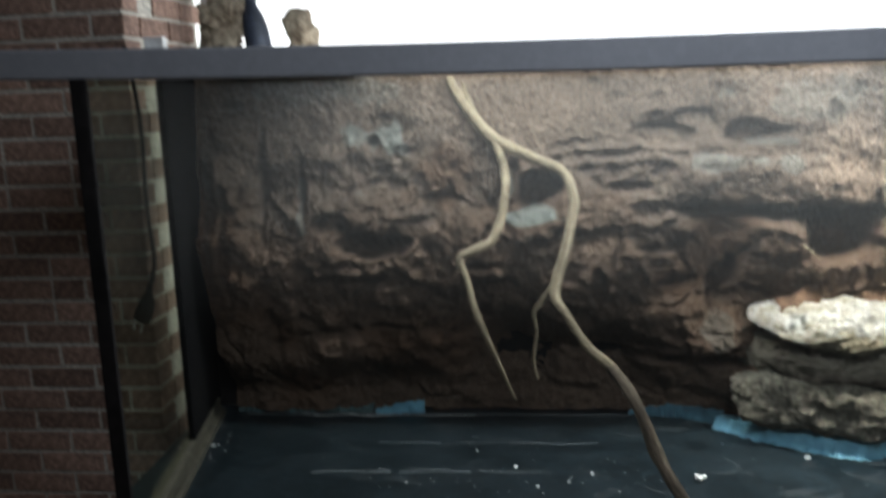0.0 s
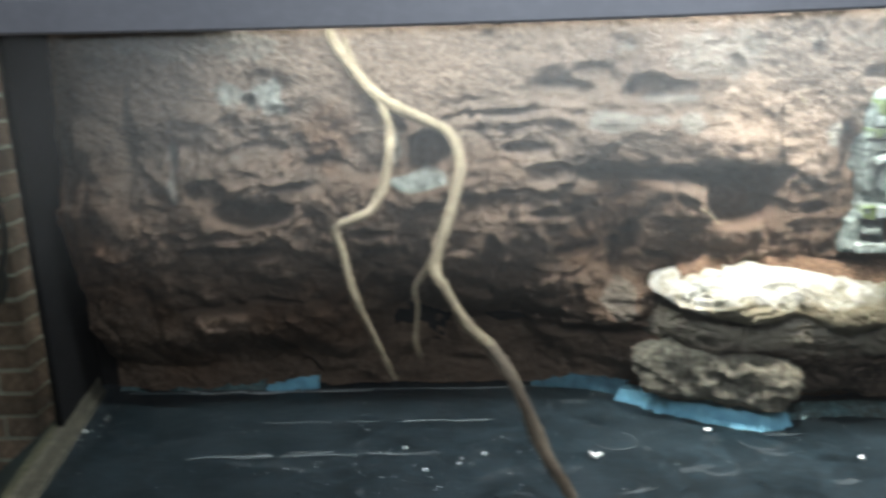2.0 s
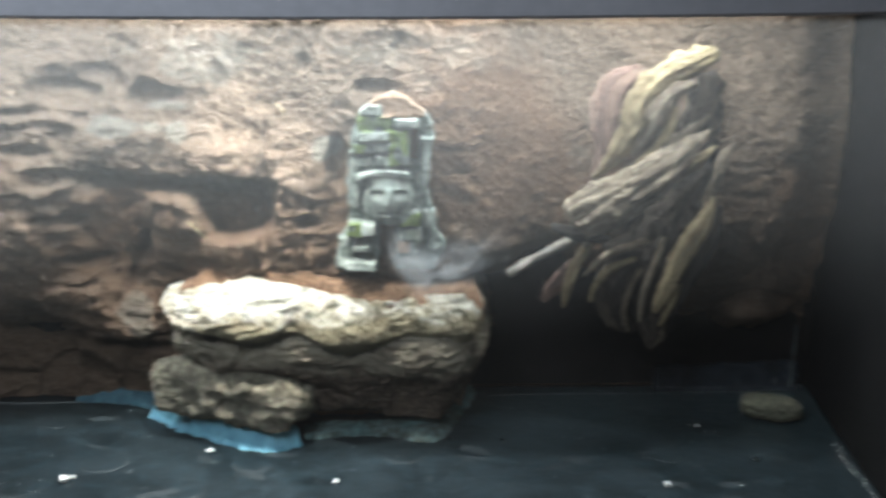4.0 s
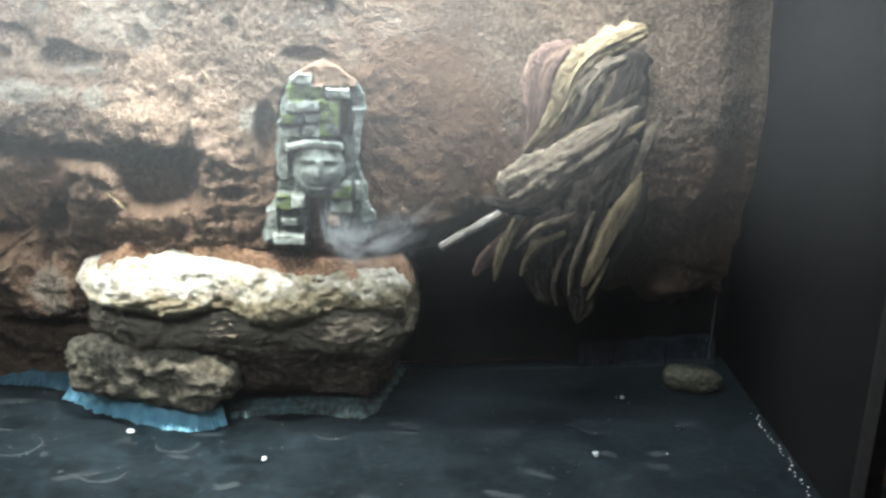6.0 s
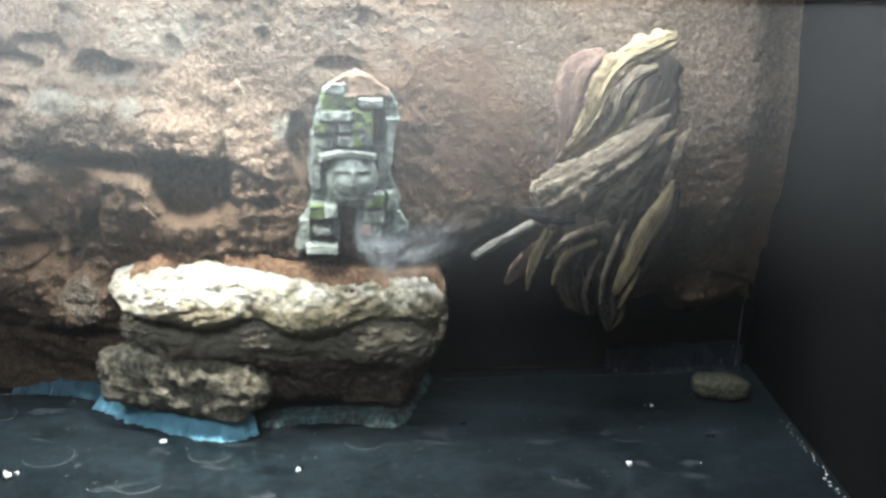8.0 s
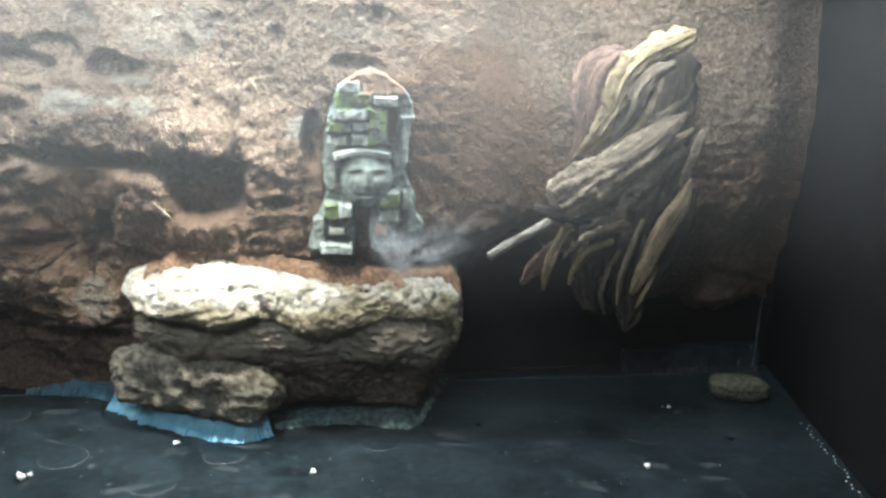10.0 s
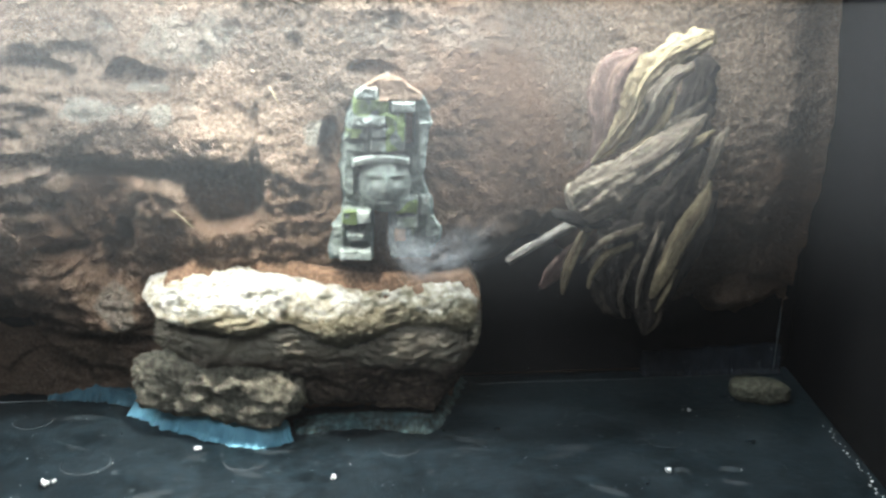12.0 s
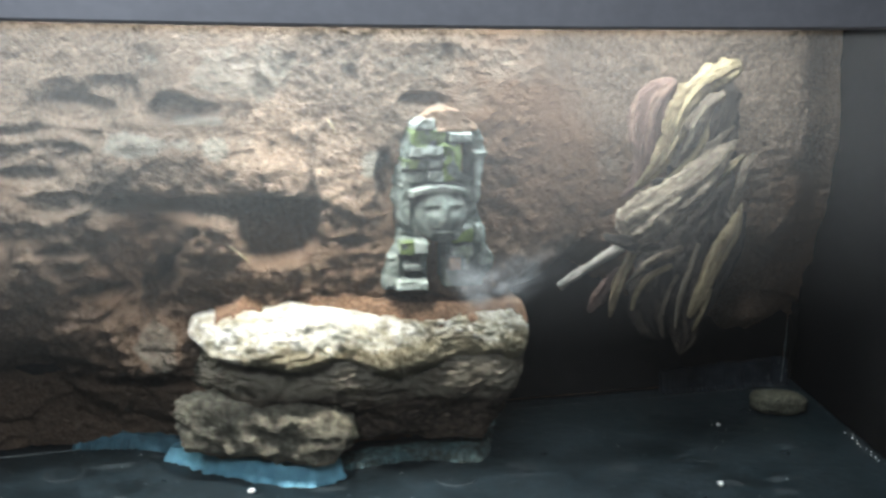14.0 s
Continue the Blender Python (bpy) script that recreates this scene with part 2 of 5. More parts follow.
DAYLIGHT = glowing("white_daylight", (0.95, 0.98, 1.0), 3.2)
LAMP_FACE = glowing("lamp_diffuser", (1.0, 0.97, 0.92), 6.0)
PANE = glass("hazy_front_glass", 0.019, (0.97, 0.985, 0.98), (0.63, 0.65, 0.665), 0.15)
SIDE_PANE = glass("green_tinted_side_glass", 0.045, (0.95, 0.975, 0.90), (0.46, 0.51, 0.38), 0.7)


def brick_material():
    mat = material("brown_brick", (0.35, 0.225, 0.175), (0.24, 0.16, 0.13), 18, 0.92, 0, 0.7, 70, (0.30, 0.22, 0.18), spec=0.2)
    nt = mat.node_tree
    b = nt.nodes["Principled BSDF"]
    hue, info, rng = nt.nodes.new("ShaderNodeHueSaturation"), nt.nodes.new("ShaderNodeObjectInfo"), nt.nodes.new("ShaderNodeMapRange")
    rng.inputs["To Min"].default_value, rng.inputs["To Max"].default_value = 0.65, 1.35
    nt.links.new(info.outputs["Random"], rng.inputs["Value"])
    nt.links.new(rng.outputs[0], hue.inputs["Value"])
    nt.links.new(b.inputs["Base Color"].links[0].from_socket, hue.inputs["Color"])
    nt.links.new(hue.outputs[0], b.inputs["Base Color"])
    return mat


BRICK = brick_material()

# ---- mesh helpers ----


def lattice(ix, iy, iz, seed):
    h = (ix.astype(np.int64) * 374761393 + iy.astype(np.int64) * 668265263 + iz.astype(np.int64) * 2147483647 + seed * 974711) & 0xFFFFFFFF
    h = ((h ^ (h >> 13)) * 1274126177) & 0xFFFFFFFF
    return ((h ^ (h >> 16)) & 0xFFFFFF) / float(0xFFFFFF) * 2 - 1


def vnoise(x, y, z, seed=0):
    """Smooth value noise, -1 to 1, of arrays."""
    fx, fy, fz = np.floor(x), np.floor(y), np.floor(z)
    ux, uy, uz = ((a * a * (3 - 2 * a)) for a in (x - fx, y - fy, z - fz))
    out = 0
    for dx in (0, 1):
        for dy in (0, 1):
            for dz in (0, 1):
                w = (ux if dx else 1 - ux) * (uy if dy else 1 - uy) * (uz if dz else 1 - uz)
                out = out + w * lattice(fx + dx, fy + dy, fz + dz, seed)
    return out


def fbm(x, y, z, seed=0, octaves=4, gain=0.5):
    total, amp = 0, 1.0
    for o in range(octaves):
        total = total + amp * vnoise(x * 2 ** o, y * 2 ** o, z * 2 ** o, seed + o)
        amp *= gain
    return total


def cells(x, z, seed):
    """Nearest and second distance, the nearest cell's own number and the slope of its face, on a jittered lattice."""
    fx, fz = np.floor(x), np.floor(z)
    d1, d2, own, tilt = np.full(x.shape, 9.0), np.full(x.shape, 9.0), np.zeros(x.shape), np.zeros(x.shape)
    for dx in (-1, 0, 1):
        for dz in (-1, 0, 1):
            cx, cz = fx + dx, fz + dz
            zero = np.zeros_like(cx)
            px, pz = cx + 0.5 + 0.42 * lattice(cx, cz, zero, seed), cz + 0.5 + 0.42 * lattice(cx, cz, zero + 1, seed)
            d = np.hypot(x - px, z - pz)
            near = d < d1
            d2 = np.where(near, d1, np.minimum(d2, d))
            own = np.where(near, lattice(cx, cz, zero + 2, seed), own)
            tilt = np.where(near, (x - px) * lattice(cx, cz, zero + 3, seed) + (z - pz) * (lattice(cx, cz, zero + 4, seed) - 0.3), tilt)
            d1 = np.where(near, d, d1)
    return d1, d2, own, tilt


def smooth(a, lo, hi):
    t = np.clip((a - lo) / (hi - lo), 0, 1)
    return t * t * (3 - 2 * t)


def mesh_of(name, verts, faces, material, soft=True, attributes=None):
    me = bpy.data.meshes.new(name)
    me.from_pydata([tuple(v) for v in np.asarray(verts).tolist()], [], [tuple(f) for f in (faces.tolist() if isinstance(faces, np.ndarray) else faces)])
    me.materials.append(material)
    me.polygons.foreach_set("use_smooth", [soft] * len(me.polygons))
    for key, values in (attributes or {}).items():
        me.attributes.new(key, "FLOAT", "POINT").data.foreach_set("value", np.asarray(values, float))
    me.update()
    return me


def thing(name, mesh=None, label="", category="", group="", kind="", at=None):
    ob = new(name, mesh)
    if at is not None:
        ob.matrix_world = at
    return tagged(ob, label, category, group, kind)


def part(name, mesh, parent, label=""):
    ob = new(name, mesh)
    ob.parent = parent
    ob.matrix_parent_inverse = parent.matrix_world.inverted()
    return tagged(ob, label)


def grid_faces(nu, nv, wrap=False):
    i = np.arange(nu - (0 if wrap else 1))[:, None]
    j = np.arange(nv - 1)[None, :]
    k = (i + 1) % nu
    return np.stack([i * nv + j, k * nv + j, k * nv + j + 1, i * nv + j + 1], -1).reshape(-1, 4)


def box(name, lo, hi, material, bevel=0.003):
    bm = bmesh.new()
    bmesh.ops.create_cube(bm, size=1)
    for v in bm.verts:
        v.co = Vector([(a + b) / 2 + c * (b - a) for a, b, c in zip(lo, hi, v.co)])
    if bevel:
        bmesh.ops.bevel(bm, geom=bm.edges[:], offset=bevel, segments=2, affect="EDGES", profile=0.7)
    me = bpy.data.meshes.new(name)
    bm.to_mesh(me), bm.free()
    me.materials.append(material)
    return me


def spline(points, count):
    """A smooth line through points of any width, count samples."""
    p = np.asarray(points, float)
    p = np.vstack([2 * p[0] - p[1], p, 2 * p[-1] - p[-2]])
    s = np.linspace(0, len(p) - 3 - 1e-9, count)
    i, t = s.astype(int), (s % 1)[:, None]
    a, b, c, d = p[i], p[i + 1], p[i + 2], p[i + 3]
    return 0.5 * (2 * b + (c - a) * t + (2 * a - 5 * b + 4 * c - d) * t * t + (3 * b - a - 3 * c + d) * t ** 3)


def limb(name, points, material, seed, flat=1.0, ridges=0.10, knots=0.10, count=70, sides=20, blunt=False, facing=(0, -1, 0), fibre=0.0, ragged=0.0):
    """A tapered, grooved length of wood; points hold x, y, z, radius. flat: depth over width."""
    s = spline(points, count)
    c, r = s[:, :3], np.maximum(s[:, 3], 0.0008)
    d = np.gradient(c, axis=0)
    d /= np.linalg.norm(d, axis=1)[:, None]
    f = np.asarray(facing, float)
    side = np.cross(d, f)
    side /= np.maximum(np.linalg.norm(side, axis=1), 1e-6)[:, None]
    out = np.cross(side, d)
    a = np.linspace(0, 2 * math.pi, sides, endpoint=False)
    U, A = np.meshgrid(np.arange(count), a, indexing="ij")
    length = np.cumsum(np.r_[0, np.linalg.norm(np.diff(c, axis=0), axis=1)])[U]
    groove = np.abs(fbm(np.cos(A) * 6, np.sin(A) * 6, length * 5, seed + 30, 4, 0.7))
    rr = r[U] * (1 - (2.2 * ridges if ridges > 0.2 else 0) * (0.5 - groove) + ridges * fbm(np.cos(A) * 3.2, np.sin(A) * 3.2, length * 5, seed, 3) + knots * fbm(length * 14, np.cos(A) * 0.8, np.sin(A) * 0.8, seed + 9, 3))
    if fibre:
        rr = rr * (1 - fibre * np.abs(fbm(np.cos(A) * 9, np.sin(A) * 9, length * 9, seed + 50, 4, 0.7)) + 0.5 * fibre * fbm(length * 30, np.cos(A) * 2, np.sin(A) * 2, seed + 70, 3))
    if ragged:
        rr = rr * (1 + ragged * fbm(length * 26, np.cos(A) * 2.5, np.sin(A) * 2.5, seed + 110, 4, 0.7) + 0.5 * ragged * fbm(length * 90, np.cos(A) * 5, np.sin(A) * 5, seed + 120, 2))
    v = c[U] + side[U] * (rr * np.cos(A))[..., None] + out[U] * (rr * flat * np.sin(A))[..., None]
    ends = np.vstack([c[0] - d[0] * r[0] * (0.1 if blunt else 0.7), c[-1] + d[-1] * r[-1] * (0.1 if blunt else 0.7)])
    verts = np.vstack([v.reshape(-1, 3), ends])
    faces = np.stack([np.add.outer(np.arange(count - 1) * sides, np.arange(sides)), np.add.outer(np.arange(count - 1) * sides, (np.arange(sides) + 1) % sides),
                      np.add.outer(np.arange(1, count) * sides, (np.arange(sides) + 1) % sides), np.add.outer(np.arange(1, count) * sides, np.arange(sides))], -1).reshape(-1, 4).tolist()
    n = count * sides
    for k in range(sides):
        faces.append((n, (k + 1) % sides, k))
        faces.append((n + 1, n - sides + k, n - sides + (k + 1) % sides))
    me = mesh_of(name, verts, [f[::-1] for f in faces], material)
    along = np.stack([np.cos(A) * r.max(), np.sin(A) * r.max(), 0.10 * length + seed], -1).reshape(-1, 3)
    me.attributes.new("along_grain", "FLOAT_VECTOR", "POINT").data.foreach_set("vector", np.vstack([along, along[:1], along[-1:]]).ravel())
    return me


def boulder(name, size, material, seed, boxy=4.0, rough=0.16, level=5, scale=9.0):
    """A rounded block, pitted and uneven, about its own centre."""
    bm = bmesh.new()
    bmesh.ops.create_icosphere(bm, subdivisions=level, radius=1)
    v = np.array([p.co for p in bm.verts])
    faces = [[q.index for q in f.verts] for f in bm.faces]
    bm.free()
    v /= (np.abs(v) ** boxy).sum(1)[:, None] ** (1 / boxy)
    v = v * np.asarray(size) / 2
    n = v / np.linalg.norm(v, axis=1)[:, None]
    amount = rough * min(size)
    v = v + n * (amount * (fbm(*(v.T * scale), seed, 5, 0.55) - 0.7 * np.abs(fbm(*(v.T * scale * 1.6), seed + 20, 3))))[:, None]
    return mesh_of(name, v, faces, material)


# ---- the room ----
def slab(name, lo, hi, material, label, category):
    return thing(name, box(name, lo, hi, material, 0), label, category, kind="structure")


slab("floor", (-3.2, -2.6, -0.08), (5.2, 3.0, 0), CARPET, "dark brown wooden floor of the room", "floor")
slab("ceiling", (-3.2, -2.6, 2.6), (5.2, 3.0, 2.68), PLASTER, "plain pale grey ceiling of the room", "ceiling")
slab("wall_south", (-3.2, -2.68, 0), (5.2, -2.6, 2.6), PLASTER, "plain grey painted room wall", "wall")
slab("wall_west", (-3.28, -2.6, 0), (-3.2, 3.0, 2.6), PLASTER, "plain grey painted room wall", "wall")
slab("wall_east", (5.2, -2.6, 0), (5.28, 3.0, 2.6), PLASTER, "plain grey painted room wall", "wall")
slab("wall_north", (-0.87, 2.62, 0), (5.2, 2.72, 0.60), PLASTER, "plain grey wall below the window", "wall")
slab("wall_north_east", (3.0, 2.62, 0.60), (5.2, 2.72, 2.6), PLASTER, "plain grey wall beside the window", "wall")

# the window over the tank
window = thing("window_1", None, "large bright window with a white frame behind the tank", "window", kind="structure")
for lo, hi in (((-0.87, 2.63, 0.60), (3.0, 2.70, 0.65)), ((-0.87, 2.63, 2.54), (3.0, 2.70, 2.6)), ((-0.87, 2.63, 0.65), (-0.82, 2.70, 2.54)),
               ((2.94, 2.63, 0.65), (3.0, 2.70, 2.54))):
    part("window_frame", box("window_frame", lo, hi, WHITE, 0.006), window)
thing("backdrop", box("backdrop", (-1.4, 3.2, 0.2), (3.6, 3.22, 3.2), DAYLIGHT, 0), "plain overexposed white daylight outside the window", "sky", kind="structure")
slab("window_sill", (-0.87, 2.56, 0.56), (3.0, 2.62, 0.60), WHITE, "white window sill behind the tank", "sill")

# ---- the tank ----
X0, X1, Y0, Y1, Z0, TOP = -0.80, 2.664, 1.36, 2.33, 0.45, 1.553
XF, XG = -0.637, 2.483


def prism(name, x0, x1, y0, y1, z0, z1, material, near=XF, far=X0):
    """A bar along a slanting side wall: x0 and x1 count from the wall's line."""
    line = lambda y: near + (far - near) * (y - Y0) / (Y1 - Y0)
    v = [(line(y) + dx, y, z) for z in (z0, z1) for y in (y0, y1) for dx in (x0, x1)]
    return mesh_of(name, v, [(0, 2, 3, 1), (4, 5, 7, 6), (0, 1, 5, 4), (2, 6, 7, 3), (0, 4, 6, 2), (1, 3, 7, 5)], material, False)


def sag(x):
    """How far the long top rail stands off the level: its middle hangs, its ends rise."""
    return -0.006 + 0.034 * ((x - 0.75) / 1.85) ** 2 if x > -1.1 else 0.028


def sagging_bar(name, x0, x1, y0, y1, z0, z1, material, edge=0.004):
    section = ((y0, z0 + edge), (y0, z1 - edge), (y0 + edge, z1), (y1 - edge, z1), (y1, z1 - edge), (y1, z0 + edge), (y1 - edge, z0), (y0 + edge, z0))
    rows = [(x, y, z + sag(x)) for x in np.linspace(x0, x1, 48) for y, z in section]
    faces = [(i * 8 + k, i * 8 + (k + 1) % 8, i * 8 + 8 + (k + 1) % 8, i * 8 + 8 + k) for i in range(47) for k in range(8)]
    faces += [tuple(range(7, -1, -1)), tuple(range(47 * 8, 48 * 8))]
    return mesh_of(name, rows, [f[::-1] for f in faces], material, False)


tank = thing("terrarium", None, "very large glass terrarium with a dark metal frame", "terrarium")
part("base_panel", box("base_panel", (X0 - 0.03, Y0 - 0.02, Z0 - 0.05), (X1 + 0.03, Y1 + 0.03, Z0), FLOOR, 0.004), tank, "dark slate-coloured, dusty and scratched base")
part("top_rail", sagging_bar("top_rail", X0 - 0.9, X1 + 0.04, Y0 - 0.02, Y0 + 0.03, 1.494, TOP, FRAME), tank, "dark grey metal top rail")
part("bottom_rail", box("bottom_rail", (X0 - 0.03, Y0 - 0.055, Z0 - 0.06), (X1 + 0.04, Y0 - 0.022, Z0 + 0.005), FRAME, 0.004), tank)
part("corner_post", box("corner_post", (XF - 0.018, Y0 - 0.018, Z0 + 0.001), (XF + 0.016, Y0 - 0.006, 1.512), BLACK, 0.004), tank, "black corner post")
part("corner_post", box("corner_post", (XG - 0.020, Y0 - 0.018, Z0 + 0.001), (XG + 0.016, Y0 + 0.024, 1.520), BLACK, 0.004), tank, "black corner post")
part("rear_panel", box("rear_panel", (X0 - 0.02, Y1 + 0.002, Z0 + 0.001), (X1 + 0.02, Y1 + 0.022, 1.575), BLACK, 0.002), tank, "black rear panel")
part("side_panel", prism("side_panel", 0.0, 0.02, Y0 + 0.032, Y1, Z0 + 0.001, 1.575, MATT, XG, X1), tank, "matt black side panel")
# Added strip: blackens the shaded recess between tank and brick pier.
part("side_strip", prism("side_strip", -0.012, 0.006, 1.945, Y1, Z0 + 0.001, 1.54, MATT), tank, "added black strip standing in for the dark recess at the rear corner")
front = part("front_pane", box("front_pane", (XF + 0.002, Y0 - 0.004, Z0 + 0.004), (XG - 0.022, Y0 + 0.004, 1.508), PANE, 0), tank, "clear front glass with a painted veil of haze")
side = part("side_pane", prism("side_pane", -0.010, -0.004, Y0 + 0.022, 1.943, Z0 + 0.05, 1.54, SIDE_PANE), tank, "greenish side glass")
front.visible_shadow = side.visible_shadow = False
part("batten", prism("batten", -0.030, 0.012, Y0 + 0.022, 2.29, Z0 + 0.001, Z0 + 0.046, BATTEN), tank, "bare wooden batten")
part("batten", prism("batten", 0.016, 0.032, Y0 + 0.022, 2.27, Z0 + 0.001, Z0 + 0.016, BATTEN), tank, "bare wooden batten")
slab("tank_stand", (X0 - 0.03, Y0 - 0.02, 0), (X1 + 0.03, Y1 + 0.03, Z0 - 0.062), BLACK, "black stand under the terrarium", "stand")

lamp = thing("tube_lamp", None, "long tube lamp over the open top of the terrarium", "lamp")
part("housing", box("housing", (-0.22, 1.835, 1.695), (2.32, 2.045, 1.712), WHITE, 0.006), lamp)
part("diffuser", box("diffuser", (-0.20, 1.855, 1.688), (2.30, 2.025, 1.694), LAMP_FACE, 0.002), lamp)
for x in (1.45, 2.26):
    part("bracket", box("bracket", (x, Y0 + 0.012, 1.713), (x + 0.03, 2.345, 1.727), FRAME, 0.002), lamp)
    part("bracket", box("bracket", (x, Y0, TOP + sag(x) + 0.002), (x + 0.03, Y0 + 0.010, 1.727), FRAME, 0.002), lamp)

# ---- the carved rock background ----


def dent(x, z, cx, cz, rx, rz, power=2.0, wob=0.25, seed=3):
    """1 inside an uneven oval, 0 outside."""
    d = (np.abs((x - cx) / rx) ** power + np.abs((z - cz) / rz) ** power) ** (1 / power)
    d = d + wob * fbm(x * 14, z * 14, x * 0 + seed, seed, 3)
    return 1 - smooth(d, 0.50, 1.34)


# centre x, z, half width, half height, depth or height or strength, squareness
HOLLOWS_EAST = (
    (0.617, 1.318, 0.074, 0.033, 0.04, 2), (0.779, 1.365, 0.040, 0.066, 0.030, 2), (0.884, 1.323, 0.063, 0.024, 0.07, 3), (1.024, 1.361, 0.020, 0.039, 0.014, 2),
    (1.222, 1.401, 0.017, 0.020, 0.014, 2), (1.398, 1.345, 0.044, 0.014, 0.026, 2), (1.056, 1.060, 0.066, 0.060, 0.08, 3.5), (0.878, 1.112, 0.213, 0.018, 0.06, 3),
    (0.805, 0.943, 0.032, 0.058, 0.09, 2.5), (0.574, 1.118, 0.044, 0.020, 0.04, 2), (1.131, 1.106, 0.011, 0.138, 0.03, 2), (1.300, 1.177, 0.028, 0.076, 0.05, 2),
    (1.450, 1.423, 0.014, 0.042, 0.010, 2), (0.651, 0.903, 0.059, 0.015, 0.04, 2), (0.565, 0.660, 0.253, 0.021, 0.05, 2), (1.227, 1.026, 0.030, 0.019, 0.02, 2),
)
HOLLOWS_WEST = (
    (-0.210, 1.318, 0.024, 0.024, 0.05, 2), (-0.201, 1.351, 0.082, 0.052, 0.022, 2), (0.256, 1.181, 0.059, 0.048, 0.13, 2.5), (0.190, 1.240, 0.018, 0.015, 0.03, 2),
    (-0.244, 1.029, 0.094, 0.029, 0.075, 2), (0.503, 1.175, 0.062, 0.016, 0.04, 2), (0.658, 1.348, 0.092, 0.039, 0.03, 2), (-0.540, 1.248, 0.013, 0.132, 0.035, 2),
    (-0.637, 1.436, 0.033, 0.015, 0.03, 2), (-0.423, 1.198, 0.012, 0.059, 0.025, 2), (-0.346, 1.088, 0.044, 0.023, 0.04, 2), (0.156, 0.724, 0.193, 0.134, 0.05, 2),
)
CLEFTS_WEST = (
    (-0.184, 0.772, 0.089, 0.013, 0.035, 2), (0.426, 0.896, 0.020, 0.058, 0.035, 2), (0.568, 0.710, 0.134, 0.030, 0.05, 2), (0.753, 0.885, 0.024, 0.059, 0.045, 2),
    (-0.294, 0.927, 0.102, 0.012, 0.03, 2), (-0.540, 0.749, 0.030, 0.074, 0.03, 2), (-0.658, 1.034, 0.017, 0.174, 0.03, 2), (-0.076, 1.097, 0.049, 0.012, 0.03, 2),
    (0.090, 0.969, 0.058, 0.014, 0.03, 2), (0.591, 1.011, 0.073, 0.013, 0.03, 2),
)
SWELLS_EAST = (
    (0.848, 1.184, 0.169, 0.063, 0.05), (0.901, 1.041, 0.088, 0.051, 0.065), (0.697, 0.770, 0.127, 0.086, 0.06), (1.209, 1.079, 0.069, 0.131, 0.025),
    (0.618, 1.039, 0.073, 0.058, 0.03), (0.978, 0.950, 0.139, 0.028, 0.03), (1.060, 1.170, 0.100, 0.045, 0.030),
)
SWELLS_WEST = (
    (-0.178, 1.122, 0.102, 0.055, 0.045), (-0.413, 0.802, 0.103, 0.050, 0.04), (0.032, 1.079, 0.087, 0.058, 0.03), (0.471, 0.945, 0.087, 0.072, 0.035),
    (-0.172, 0.871, 0.088, 0.037, 0.03), (-0.444, 0.912, 0.073, 0.058, 0.03), (-0.370, 1.266, 0.081, 0.044, 0.02), (-0.627, 1.188, 0.059, 0.161, 0.025),
    (0.532, 1.096, 0.087, 0.036, 0.025), (-0.088, 0.744, 0.089, 0.045, 0.03), (-0.324, 0.711, 0.089, 0.037, 0.03),
)
# The long patches near the top edge also whiten it in place of haze.
PALE_EAST = (
    (0.853, 1.248, 0.161, 0.028, 0.42), (0.897, 1.299, 0.085, 0.014, 0.4), (1.269, 1.209, 0.034, 0.025, 0.5), (0.766, 0.749, 0.042, 0.053, 0.4),
    (0.975, 1.414, 0.169, 0.056, 0.35), (1.912, 1.168, 0.051, 0.088, 0.3), (1.540, 1.425, 0.364, 0.042, 0.3), (2.238, 0.912, 0.029, 0.088, 0.12),
)
PALE_WEST = (
    (-0.194, 1.340, 0.086, 0.056, 0.7), (0.240, 1.101, 0.090, 0.025, 0.85), (0.180, 1.180, 0.021, 0.066, 0.5), (-0.426, 1.136, 0.015, 0.066, 0.45),
    (-0.248, 1.177, 0.059, 0.012, 0.4), (-0.704, 1.144, 0.015, 0.336, 0.3), (-0.361, 1.470, 0.268, 0.052, 0.35),
)


def crisp(x, z, cx, cz, rx, rz, power=2.0, wob=0.3, seed=3):
    """1 inside an uneven oval with a steep rim, 0 outside."""
    d = (np.abs((x - cx) / rx) ** power + np.abs((z - cz) / rz) ** power) ** (1 / power)
    d = d + wob * fbm(x * 11, z * 11, x * 0 + seed, seed, 3, 0.45)
    return 1 - smooth(d, 0.66, 1.26)


